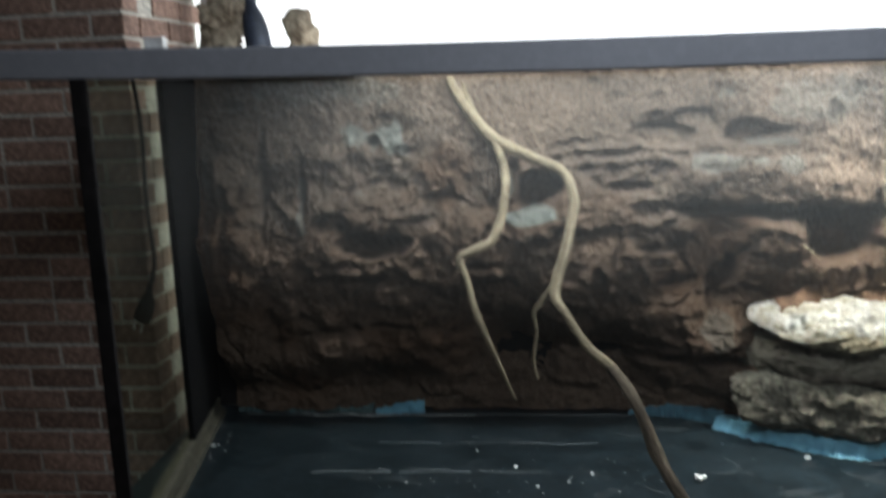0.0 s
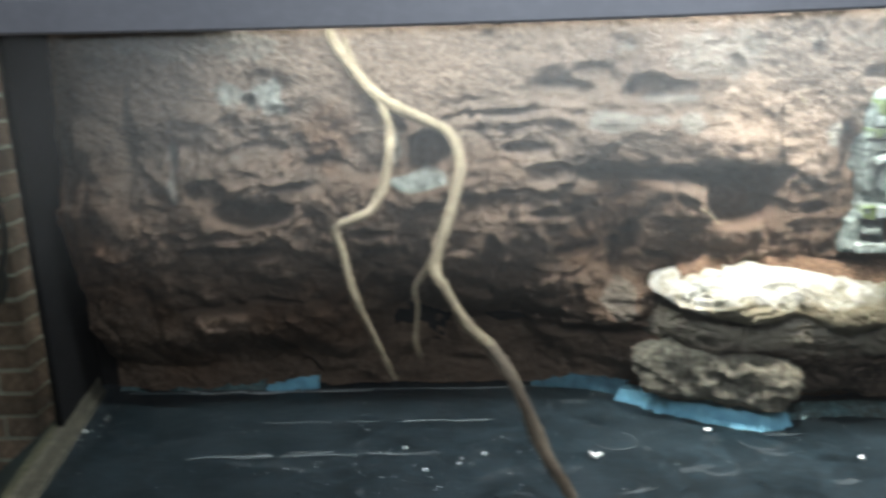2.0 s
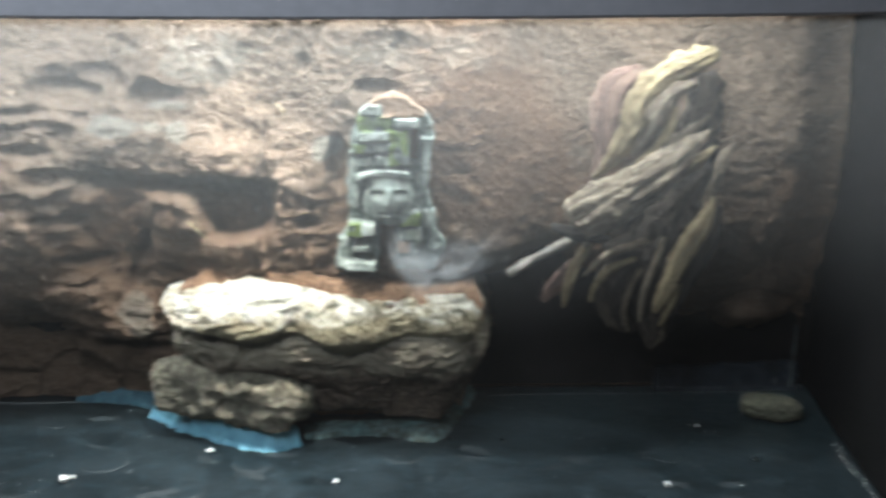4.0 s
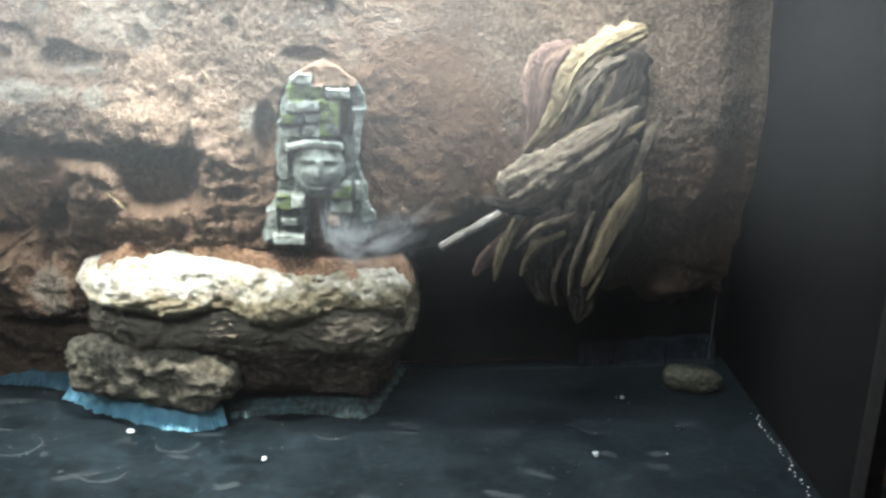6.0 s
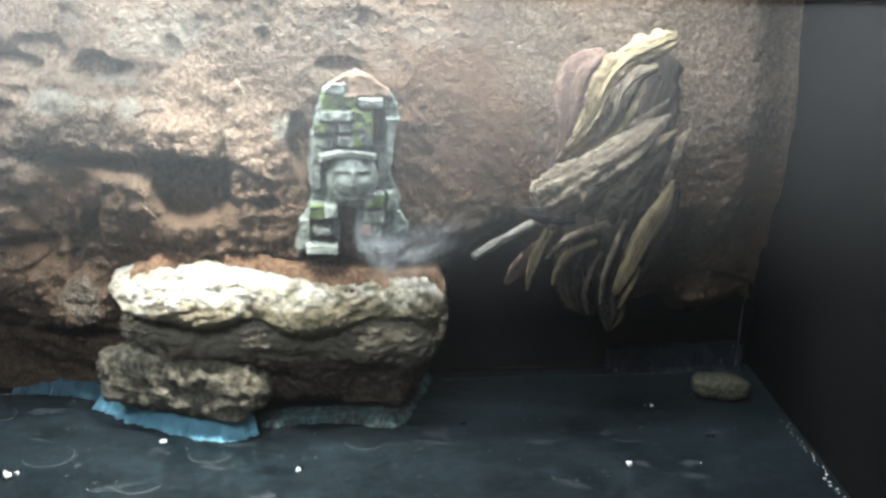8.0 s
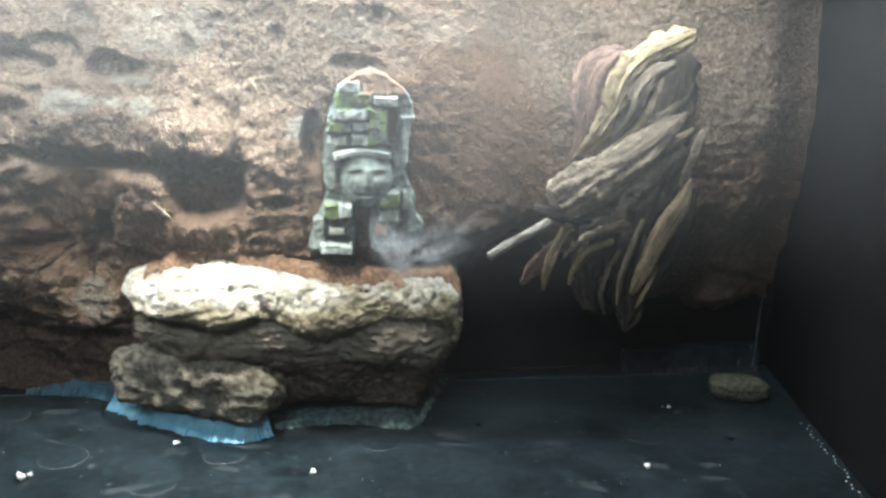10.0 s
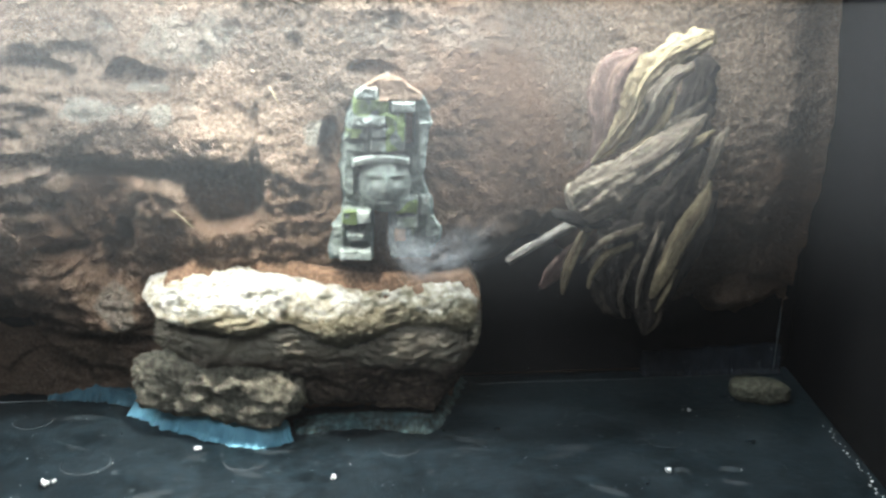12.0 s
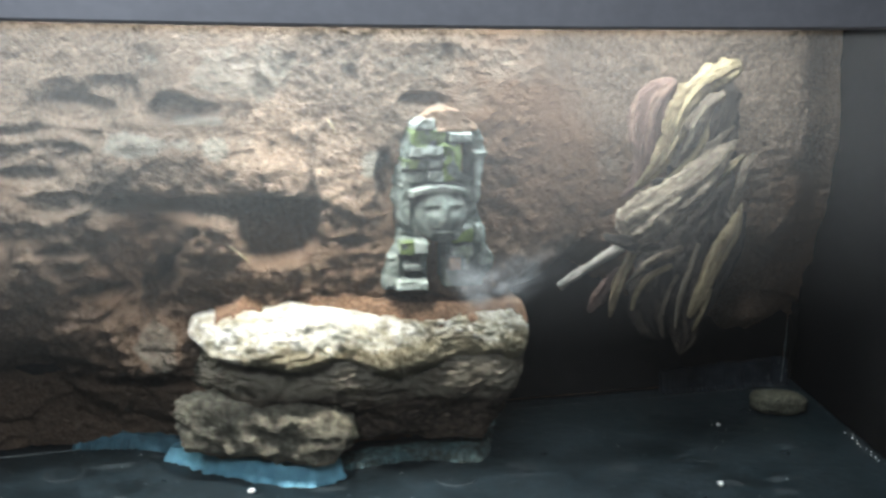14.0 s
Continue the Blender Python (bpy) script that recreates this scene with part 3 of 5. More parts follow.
def rock_background():
    step = 0.0042
    xs, zs = np.arange(X0 + 0.070, X1 - 0.036, step), np.arange(Z0 + 0.012, 1.575, step)
    x, z = np.meshgrid(xs, zs, indexing="ij")
    o = x * 0
    wx, wz = x + 0.036 * fbm(x * 6, z * 6, o, 31, 3), z + 0.036 * fbm(x * 6, z * 6, o + 7, 37, 3)
    # broad form, out from the plane y = 2.21
    p = 0.03 + 0.13 * smooth(x, 0.70, 1.05) * (1 - smooth(x, 1.62, 1.85)) + 0.02 * fbm(x * 2.2, z * 2.2, o, 5, 2)
    p += 0.035 * smooth(z, 0.75, 1.0) * (1 - smooth(z, 1.2, 1.45))
    p += 0.055 * (1 - smooth(x, 0.5, 0.75)) * smooth(z, 0.60, 0.98) * (1 - smooth(z, 1.02, 1.2))
    # blocks, clefts and crumbly ground
    quiet = (1 - 0.85 * smooth(x, 1.10, 1.35) * smooth(z, 0.9, 1.05)) * (1 - 0.6 * smooth(x, 0.55, 0.75) * smooth(z, 1.05, 1.18)) * (1 - 0.85 * smooth(z, 1.20, 1.36))
    for size, height, cleft, seed in ((0.23, 0.014, 0.010, 11), (0.11, 0.007, 0.005, 12)):
        d1, d2, own, tilt = cells(wx / size, wz / (size * 0.8), seed)
        broken = smooth(fbm(x * 4, z * 4, o + seed, 17, 2), -0.35, 0.25)
        p += quiet * height * (own + 1.3 * tilt - 0.25 * d1 * d1) - quiet ** 3 * cleft * broken * (1 - smooth(d2 - d1, 0.0, 0.16))
    p += 0.006 * (0.6 + 0.4 * quiet) * fbm(x * 8, z * 8, o, 41, 3) + 0.0022 * fbm(x * 24, z * 24, o, 47, 3) * (0.4 + 0.6 * quiet)
    p += 0.0034 * fbm(x * 80, z * 80, o, 53, 2) + 0.0026 * fbm(x * 30, z * 30, o, 57, 3)
    # rounded lumps with creases between them
    lumps = 0.35 + 0.65 * quiet
    p += lumps * (0.016 * np.abs(fbm(x * 6 + 3, z * 8, o, 141, 4, 0.55)) + 0.010 * np.abs(fbm(x * 15, z * 18, o, 143, 3, 0.6)) + 0.005 * np.abs(fbm(x * 34, z * 38, o, 147, 3, 0.6)) - 0.012)
    # level seams
    seam = smooth(x, 0.25, 0.36) * (1 - smooth(x, 0.72, 0.84))
    for cz, deep in ((1.298, 0.020), (1.262, 0.030), (1.222, 0.024)):
        line = cz + 0.012 * fbm(x * 7, o, o + cz, 61, 3) + 0.02 * (x - 0.5)
        deep = 0.55 * deep * smooth(fbm(x * 6, o + cz * 40, o, 63, 3), -0.5, 0.4)
        p -= seam * deep * np.exp(-((z - line) / 0.010) ** 2)
        p += seam * deep * 0.5 * np.exp(-((z - line - 0.02) / 0.012) ** 2)
    # swellings, then hollows and clefts cut into them
    for cx, cz, rx, rz, high in SWELLS_EAST + SWELLS_WEST:
        p += 0.75 * high * dent(x, z, cx, cz, rx * 1.1, rz * 1.1, 2.6, 0.12, int(cx * 90) + 500)
    for cx, cz, rx, rz, deep, power in HOLLOWS_EAST + HOLLOWS_WEST + CLEFTS_WEST:
        p -= deep * crisp(x, z, cx, cz, rx, rz, power, 0.45, int(cx * 100) + 300)
    # a niche behind the cast ornament
    p = np.where(dent(x, z, 1.423, 1.12, 0.108, 0.205, 3, 0.05) > 0.5, np.minimum(p, 0.15), p)
    # the foot falls back, and the right end hangs over an open hollow
    foot = 0.60 + 0.02 * fbm(x * 6, o, o, 71, 3) - 0.06 * smooth(x, 0.45, 0.75) + 0.13 * smooth(x, 0.0, 0.2) * (1 - smooth(x, 0.45, 0.62))
    p -= 0.11 * (1 - smooth(z, foot - 0.06, foot + 0.10))
    edge = np.interp(x, [1.62, 1.78, 1.88, 1.98, 2.07, 2.22, 2.40, 2.53, 2.66], [0.89, 0.905, 0.90, 0.86, 0.80, 0.72, 0.67, 0.66, 0.66]) + 0.025 * fbm(x * 9, o, o, 73, 4)
    p -= smooth(x, 1.60, 1.68) * 0.24 * (1 - smooth(z, edge - 0.10, edge + 0.06))
    p -= 0.05 * smooth(x, 2.45, 2.6) + 0.05 * smooth(x, 2.0, 2.25) * (1 - smooth(z, 0.78, 1.05))
    y = np.minimum(2.21 - p, Y1 - 0.003)
    pale = np.zeros_like(x)
    for cx, cz, rx, rz, a in PALE_EAST + PALE_WEST:
        pale = np.maximum(pale, a * dent(x, z, cx, cz, rx, rz, 2, 0.6, int(cx * 70) + 700))
    # Reddish soil patches, plus painted shade that browns and darkens the lower half.
    soil_and_shade = 0.5 * (1 - smooth(z + 0.10 * fbm(x * 5, z * 5, o, 83, 3), 1.05, 1.28)) + 0.35 * smooth(fbm(x * 3, z * 3, o, 81, 3), 0.0, 0.6) + 0.45 * dent(x, z, 1.68, 1.22, 0.28, 0.22, 2, 0.4, 91) + 0.4 * dent(x, z, 0.0, 1.22, 0.16, 0.08, 2, 0.5, 95)
    nu, nv = x.shape
    verts = np.stack([x, y, z], -1).reshape(-1, 3)
    faces = grid_faces(nu, nv)
    ring = np.r_[np.arange(nv), np.arange(1, nu) * nv + nv - 1, (nu - 1) * nv + np.arange(nv - 2, -1, -1), np.arange(nu - 2, 0, -1) * nv]
    rim = verts[ring].copy()
    rim[:, 1] = Y1 + 0.001
    n, k = len(verts), len(ring)
    skirt = np.stack([ring, n + np.arange(k), n + (np.arange(k) + 1) % k, np.roll(ring, -1)], -1)
    open_back = (y.ravel() >= Y1 - 0.004)[faces].all(1)
    faces = faces[~open_back]
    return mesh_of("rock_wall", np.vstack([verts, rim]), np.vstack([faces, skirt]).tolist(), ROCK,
                   attributes={"pale": np.r_[pale.ravel(), pale.ravel()[ring]], "soil_and_shade": np.r_[soil_and_shade.ravel(), soil_and_shade.ravel()[ring]]})


thing("rock_wall", rock_background(), "carved artificial rock face with brown soil coat, painted darker low down, and pale patches", "rock wall")

# ---- the ledge ----
ledge = thing("rock_ledge", None, "pale rock ledge on a dark soil-coated pedestal in the terrarium", "rock ledge")


def lofted(name, rings, material, seed, rough, scale, count=150, crags=0.0):
    """Closed skin over rings of plan points (x, y, z), pushed about by noise."""
    rows = [spline(r, count) for r in rings]
    prof = np.stack(rows, 0)
    fine = np.stack([spline(prof[:, i], len(rings) * (24 if crags else 12)) for i in range(count)], 0)
    v = fine.reshape(-1, 3)
    push = np.stack([fbm(*(v.T * scale), seed + k, 5, 0.58) for k in range(3)], -1)
    push[:, 1] += 0.9 * smooth(fbm(*(v.T * scale * 2.2), seed + 60, 3), 0.15, 0.7)
    v = v + 0.0036 * np.stack([fbm(*(v.T * 100), seed + 90 + k, 3, 0.6) for k in range(3)], -1)
    v = v - np.array([0, 1.0, -0.4]) * (crags * (0.5 - np.abs(fbm(*(v.T * np.array([[38.0], [38.0], [52.0]])), seed + 140, 4, 0.62))))[:, None]
    v = v + push * rough - np.array([0, -1.0, 0.0]) * (np.abs(fbm(*(v.T * scale * 0.8), seed + 40, 3)) * rough * 0.8)[:, None]
    # Tan to the right is the stone's; the darker underside is painted shade.
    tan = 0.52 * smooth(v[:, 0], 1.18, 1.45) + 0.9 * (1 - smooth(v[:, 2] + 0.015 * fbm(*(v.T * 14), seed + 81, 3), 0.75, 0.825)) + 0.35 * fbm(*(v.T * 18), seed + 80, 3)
    # bare: stone tone rising to the pedestal's top, with the light painted in.
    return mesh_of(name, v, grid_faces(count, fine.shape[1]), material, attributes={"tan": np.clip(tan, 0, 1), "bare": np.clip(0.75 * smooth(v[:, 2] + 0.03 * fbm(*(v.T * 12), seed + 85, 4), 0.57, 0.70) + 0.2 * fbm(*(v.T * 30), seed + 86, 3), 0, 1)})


def at_height(points, z):
    return [(px, py, z + dz) for px, py, dz in points]


FOOT = [(0.80, 2.30, 0), (0.92, 2.19, 0), (1.05, 2.10, 0), (1.19, 2.04, 0), (1.30, 2.06, 0), (1.42, 2.05, 0), (1.535, 2.03, 0), (1.60, 2.18, 0), (1.67, 2.31, 0)]
WAIST = [(0.80, 2.26, 0), (0.90, 2.15, 0), (1.02, 2.08, 0), (1.17, 2.04, 0), (1.30, 2.03, 0), (1.44, 2.03, 0), (1.575, 2.01, 0), (1.64, 2.14, 0), (1.68, 2.31, 0)]
UNDER = [(0.81, 2.25, 0), (0.87, 2.085, 0), (0.97, 1.995, 0), (1.14, 1.972, 0), (1.30, 1.972, 0), (1.46, 1.965, 0), (1.60, 1.958, 0), (1.66, 2.11, 0), (1.69, 2.31, 0)]
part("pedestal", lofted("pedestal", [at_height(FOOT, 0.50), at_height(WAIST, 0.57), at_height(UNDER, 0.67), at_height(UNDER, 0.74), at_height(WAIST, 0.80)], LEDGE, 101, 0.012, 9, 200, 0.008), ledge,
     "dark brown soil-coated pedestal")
LIP_LOW = [(0.86, 2.20, 0.06), (0.885, 2.06, 0.05), (0.93, 2.00, 0.025), (1.08, 1.985, 0.0), (1.18, 1.99, 0.01), (1.28, 1.97, -0.035), (1.34, 1.975, -0.030), (1.46, 1.98, -0.005), (1.58, 1.97, -0.005), (1.63, 2.02, -0.005), (1.65, 2.18, 0.0)]
LIP_MID = [(0.83, 2.20, 0.03), (0.855, 2.04, 0.01), (0.92, 1.955, -0.005), (1.08, 1.93, -0.02), (1.19, 1.955, -0.01), (1.27, 1.925, -0.035), (1.36, 1.935, -0.03), (1.46, 1.945, -0.015), (1.58, 1.93, -0.015), (1.645, 2.00, -0.01), (1.66, 2.18, 0.0)]
LIP_TOP = [(0.86, 2.20, -0.01), (0.89, 2.05, -0.005), (0.96, 1.985, 0.008), (1.08, 1.97, 0.018), (1.19, 1.985, 0.008), (1.28, 1.965, -0.012), (1.36, 1.97, -0.016), (1.46, 1.975, -0.008), (1.56, 1.965, -0.004), (1.625, 2.02, -0.004), (1.64, 2.18, 0.0)]
LIP_IN = [(0.93, 2.22, -0.01), (0.96, 2.12, 0.0), (1.00, 2.06, 0.012), (1.10, 2.055, 0.016), (1.19, 2.05, 0.0), (1.28, 2.02, -0.02), (1.36, 2.02, -0.02), (1.46, 2.03, -0.02), (1.54, 2.03, -0.01), (1.57, 2.06, -0.02), (1.58, 2.2, -0.02)]
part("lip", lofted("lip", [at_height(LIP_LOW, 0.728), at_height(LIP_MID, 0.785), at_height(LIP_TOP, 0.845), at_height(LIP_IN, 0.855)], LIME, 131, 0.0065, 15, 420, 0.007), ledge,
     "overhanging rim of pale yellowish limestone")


def soil_top():
    xs, ys = np.arange(0.90, 1.672, 0.006), np.arange(1.955, 2.26, 0.006)
    x, y = np.meshgrid(xs, ys, indexing="ij")
    o = x * 0
    front = np.interp(x, [0.80, 0.88, 0.95, 1.05, 1.12, 1.2, 1.3, 1.42, 1.5, 1.6, 1.68], [2.10, 2.03, 2.03, 2.05, 2.045, 2.01, 1.975, 1.978, 1.985, 1.99, 2.0]) + 0.02 * fbm(x * 16, y * 16, o, 151, 4)
    z = 0.876 + 0.022 * (1 - smooth(x, 1.10, 1.30)) + 0.012 * smooth(y, 1.95, 2.2) + 0.008 * fbm(x * 10, y * 10, o, 153, 4) + 0.0025 * fbm(x * 70, y * 70, o, 157, 2) - 0.10 * (1 - smooth(y, front - 0.03, front + 0.03))
    z = z - 0.018 * smooth(x, 1.25, 1.62) - 0.05 * (1 - smooth(x, 0.90, 0.99)) - 0.09 * smooth(x, 1.625, 1.665)
    nu, nv = x.shape
    top = np.stack([x, y, z], -1).reshape(-1, 3)
    low = top.copy()
    low[:, 2] -= 0.03
    f = grid_faces(nu, nv)
    f = f[(z.ravel() > 0.79)[f].all(1)]
    return mesh_of("soil", np.vstack([top, low]), np.vstack([f, f[:, ::-1] + nu * nv]).tolist(), SOIL)


part("soil", soil_top(), ledge, "loose red-brown soil on the top")
ledge.location = (0.007, -0.004, 0.006)

# blue foam boards under the rockwork


def foam_strip(name, line, depth, height, material, seed, thin=0.32):
    """A torn-edged board: its front follows the plan line."""
    s = spline(np.c_[np.asarray(line, float), np.zeros(len(line))], 90)[:, :2]
    d = np.gradient(s, axis=0)
    nrm = np.stack([-d[:, 1], d[:, 0]], -1)
    nrm /= np.linalg.norm(nrm, axis=1)[:, None]
    u = np.arange(90) * 1.0
    edge = 0.005 * fbm(u * 0.45, u * 0, u * 0, seed, 4)
    front_low, front_top = s - nrm * (0.010 + 2.0 * np.abs(edge))[:, None], s + nrm * 0.001
    mid = s + nrm * (0.004 + 0.15 * edge)[:, None]
    back = s + nrm * depth
    taper = thin + (1 - thin) * smooth(u, 20, 55)
    hz = Z0 + height * taper + 0.004 * fbm(u * 0.2, u * 0, u * 0, seed + 3, 3)
    rows = [np.c_[back, u * 0 + Z0 + 0.001], np.c_[front_low, u * 0 + Z0 + 0.001], np.c_[front_low * 0.4 + mid * 0.6, Z0 + 0.009 + np.abs(edge)], np.c_[mid, hz - 0.006], np.c_[front_top + nrm * 0.007, hz], np.c_[back, hz]]
    v = np.stack(rows, 1).reshape(-1, 3)
    f = grid_faces(90, 6)[:, ::-1].tolist() + [list(range(6)), list(range(89 * 6 + 5, 89 * 6 - 1, -1))]
    f += [(i * 6 + 5, i * 6, i * 6 + 6, i * 6 + 11) for i in range(89)]
    return mesh_of(name, v, [list(q)[::-1] for q in f], material, False)


thing("foam_board", foam_strip("foam_board", [(0.775, 2.172), (0.83, 2.130), (0.89, 2.080), (0.95, 2.042), (1.01, 2.005), (1.07, 1.978), (1.135, 1.965), (1.19, 1.995)], 0.05, 0.041, FOAM, 5, 0.8),
      "light blue insulation foam board under the rockwork", "foam board", "foam boards")
thing("foam_board", foam_strip("foam_board", [(0.535, 2.278), (0.62, 2.270), (0.70, 2.252), (0.80, 2.196)], 0.03, 0.032, FOAM_DULL, 6, 0.7), "dull blue foam board along the foot of the rockwork", "foam board", "foam boards")
thing("foam_board", foam_strip("foam_board", [(2.20, 2.308), (2.4, 2.306), (2.63, 2.305)], 0.022, 0.080, FOAM_SHADE, 7, 0.9), "soiled blue foam board along the rear edge, darkened with painted shade", "foam board", "foam boards")
thing("foam_board", foam_strip("foam_board", [(-0.26, 2.27), (-0.18, 2.275), (-0.105, 2.28)], 0.05, 0.036, FOAM, 8), "small light blue foam offcut on the tank floor", "foam board", "foam boards")
thing("foam_board", foam_strip("foam_board", [(-0.72, 2.30), (-0.6, 2.293), (-0.42, 2.29), (-0.27, 2.285)], 0.03, 0.022, FOAM_DIRTY, 9), "soiled foam edge along the rear edge of the tank floor", "foam board", "foam boards")
thing("foam_board", foam_strip("foam_board", [(1.20, 2.03), (1.30, 2.045), (1.42, 2.04), (1.535, 2.015), (1.60, 2.15), (1.655, 2.30)], 0.06, 0.034, FOAM_DIRTY, 11), "soiled bluish foam board under the ledge", "foam board", "foam boards")

thing("rock", boulder("rock", (0.405, 0.17, 0.150), STONE, 171, 3.8, 0.20, 6, 10), "rough grey-brown mossy rock on the blue foam under the ledge", "rock", at=pose(1.002, 2.052, 0.578, 2, 2.5, -21))
thing("stone", boulder("stone", (0.155, 0.095, 0.066), PEBBLE, 181, 3.0, 0.16, 5, 14), "flat olive-grey stone lying on the tank floor", "stone", at=pose(2.474, 2.118, Z0 + 0.030, 0, 0, -14))

# ---- the pale forked branch ----
branch = thing("branch", None, "pale bare forked branch leaning between rock face and floor", "branch")
part("main_stem", limb("main_stem", [(0.020, 2.165, 1.495, 0.012), (0.034, 2.16, 1.460, 0.0145), (0.088, 2.135, 1.382, 0.0155), (0.150, 2.12, 1.318, 0.019), (0.260, 2.075, 1.266, 0.0135), (0.327, 1.995, 1.239, 0.0135),
                                     (0.353, 1.93, 1.177, 0.0135), (0.344, 1.88, 1.124, 0.014), (0.327, 1.80, 1.066, 0.0135), (0.296, 1.725, 0.978, 0.0135), (0.322, 1.675, 0.935, 0.0115), (0.367, 1.63, 0.873, 0.0115), (0.418, 1.58, 0.838, 0.0125)], WOOD, 201, 1, 0.12, 0.14, 170), branch)
part("foot", limb("foot", [(0.412, 1.585, 0.842, 0.0123), (0.449, 1.545, 0.796, 0.013), (0.476, 1.515, 0.748, 0.012), (0.503, 1.50, 0.676, 0.014), (0.530, 1.475, 0.625, 0.012), (0.570, 1.45, 0.565, 0.0125), (0.605, 1.42, 0.505, 0.0115), (0.63, 1.405, 0.458, 0.010)], WOOD_DARK, 205, 1, 0.14, 0.18, 90), branch,
     "darker foot")
part("fork", limb("fork", [(0.140, 2.118, 1.328, 0.012), (0.162, 2.10, 1.275, 0.013), (0.172, 2.08, 1.235, 0.0135), (0.175, 2.01, 1.185, 0.0125), (0.164, 1.96, 1.122, 0.012), (0.142, 1.88, 1.078, 0.0115), (0.105, 1.835, 1.064, 0.011), (0.064, 1.82, 1.043, 0.0105), (0.082, 1.79, 0.99, 0.009),
                           (0.096, 1.76, 0.945, 0.0085), (0.118, 1.73, 0.893, 0.0098), (0.157, 1.715, 0.807, 0.0062), (0.198, 1.70, 0.716, 0.003)], WOOD, 211, 1, 0.12, 0.16, 160), branch)
part("twig", limb("twig", [(0.292, 1.735, 0.985, 0.009), (0.264, 1.745, 0.945, 0.006), (0.246, 1.75, 0.918, 0.0048), (0.252, 1.75, 0.872, 0.0045), (0.244, 1.75, 0.80, 0.0048), (0.253, 1.75, 0.75, 0.003)], WOOD, 215, 1, 0.1, 0.2, 60, 12), branch)
part("upper_prong", limb("upper_prong", [(0.058, 2.16, 1.478, 0.005), (0.066, 2.15, 1.445, 0.008), (0.090, 2.137, 1.392, 0.010)], WOOD, 219, 1, 0.1, 0.2, 30, 12), branch)

# ---- the driftwood ----
drift = thing("driftwood", None, "large splintered grey, yellow and purple-brown driftwood root", "driftwood")


def drift_piece(name, mat, flat, pts):
    broad = name in ("log", "purple_slab", "yellow_blade")
    seed = 300 + int(pts[0][0] * 1000 + pts[-1][2] * 777) % 900
    part(name, limb(name, pts, mat, seed, flat, 0.19 if broad else 0.27, 0.10 if broad else 0.16, 170, 64, name == "log", fibre=0.12 if broad else 0.14, ragged=0.07), drift)


drift_piece("purple_slab", DRIFT_P, 0.35, [(2.027, 2.060, 1.389, 0.02), (1.969, 2.050, 1.343, 0.046), (1.953, 2.040, 1.271, 0.044), (1.945, 2.030, 1.205, 0.028), (1.924, 2.030, 1.137, 0.012), (1.887, 2.030, 1.106, 0.003)])
drift_piece("yellow_slab", DRIFT_Y, 0.45, [(2.214, 2.070, 1.430, 0.016), (2.157, 2.050, 1.411, 0.028), (2.079, 2.020, 1.377, 0.03), (2.020, 1.995, 1.321, 0.03), (1.991, 1.985, 1.251, 0.026), (1.953, 1.980, 1.192, 0.018), (1.910, 1.990, 1.140, 0.005)])
drift_piece("ridge", DRIFT, 0.5, [(2.154, 2.030, 1.362, 0.008), (2.094, 2.000, 1.337, 0.02), (2.054, 1.985, 1.297, 0.024), (2.039, 1.985, 1.251, 0.019), (2.003, 1.985, 1.194, 0.008)])
drift_piece("ridge", DRIFT_Y, 0.5, [(2.105, 2.020, 1.307, 0.005), (2.085, 2.000, 1.256, 0.011), (2.051, 1.990, 1.207, 0.011), (1.985, 1.985, 1.154, 0.006)])
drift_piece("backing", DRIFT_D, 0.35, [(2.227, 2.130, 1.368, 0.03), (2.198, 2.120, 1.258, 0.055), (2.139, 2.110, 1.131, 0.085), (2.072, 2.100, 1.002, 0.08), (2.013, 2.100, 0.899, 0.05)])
drift_piece("log", DRIFT, 0.62, [(1.849, 1.905, 1.043, 0.049), (1.868, 1.910, 1.052, 0.056), (1.937, 1.925, 1.089, 0.057), (2.010, 1.950, 1.127, 0.054), (2.083, 1.980, 1.168, 0.044), (2.139, 2.000, 1.208, 0.026), (2.195, 2.020, 1.250, 0.004)])
drift_piece("splinter", DRIFT_Y, 0.5, [(2.097, 1.985, 1.145, 0.018), (2.160, 2.000, 1.179, 0.013), (2.211, 2.010, 1.215, 0.003)])
drift_piece("splinter", DRIFT, 0.5, [(2.081, 2.030, 1.199, 0.024), (2.147, 2.040, 1.243, 0.013), (2.201, 2.050, 1.284, 0.003)])
drift_piece("blade", DRIFT, 0.5, [(2.271, 2.060, 1.215, 0.003), (2.243, 2.050, 1.162, 0.013), (2.222, 2.050, 1.091, 0.014), (2.203, 2.050, 1.013, 0.01), (2.179, 2.050, 0.925, 0.004)])
drift_piece("yellow_blade", DRIFT_Y, 0.4, [(2.211, 2.000, 1.091, 0.004), (2.187, 1.990, 1.033, 0.021), (2.154, 1.985, 0.978, 0.026), (2.123, 1.980, 0.916, 0.022), (2.102, 1.980, 0.859, 0.018), (2.082, 1.985, 0.805, 0.008)])
drift_piece("blade", DRIFT_D, 0.6, [(2.240, 2.030, 1.060, 0.006), (2.221, 2.020, 0.976, 0.016), (2.174, 2.010, 0.885, 0.014), (2.139, 2.010, 0.804, 0.01), (2.105, 2.010, 0.757, 0.004)])
drift_piece("root", DRIFT_G, 0.8, [(1.872, 1.970, 1.000, 0.014), (1.805, 1.960, 0.968, 0.0115), (1.758, 1.955, 0.942, 0.01), (1.708, 1.950, 0.915, 0.008)])
drift_piece("root", DRIFT_P, 0.5, [(1.874, 1.980, 0.939, 0.01), (1.834, 1.975, 0.886, 0.02), (1.798, 1.970, 0.842, 0.01)])
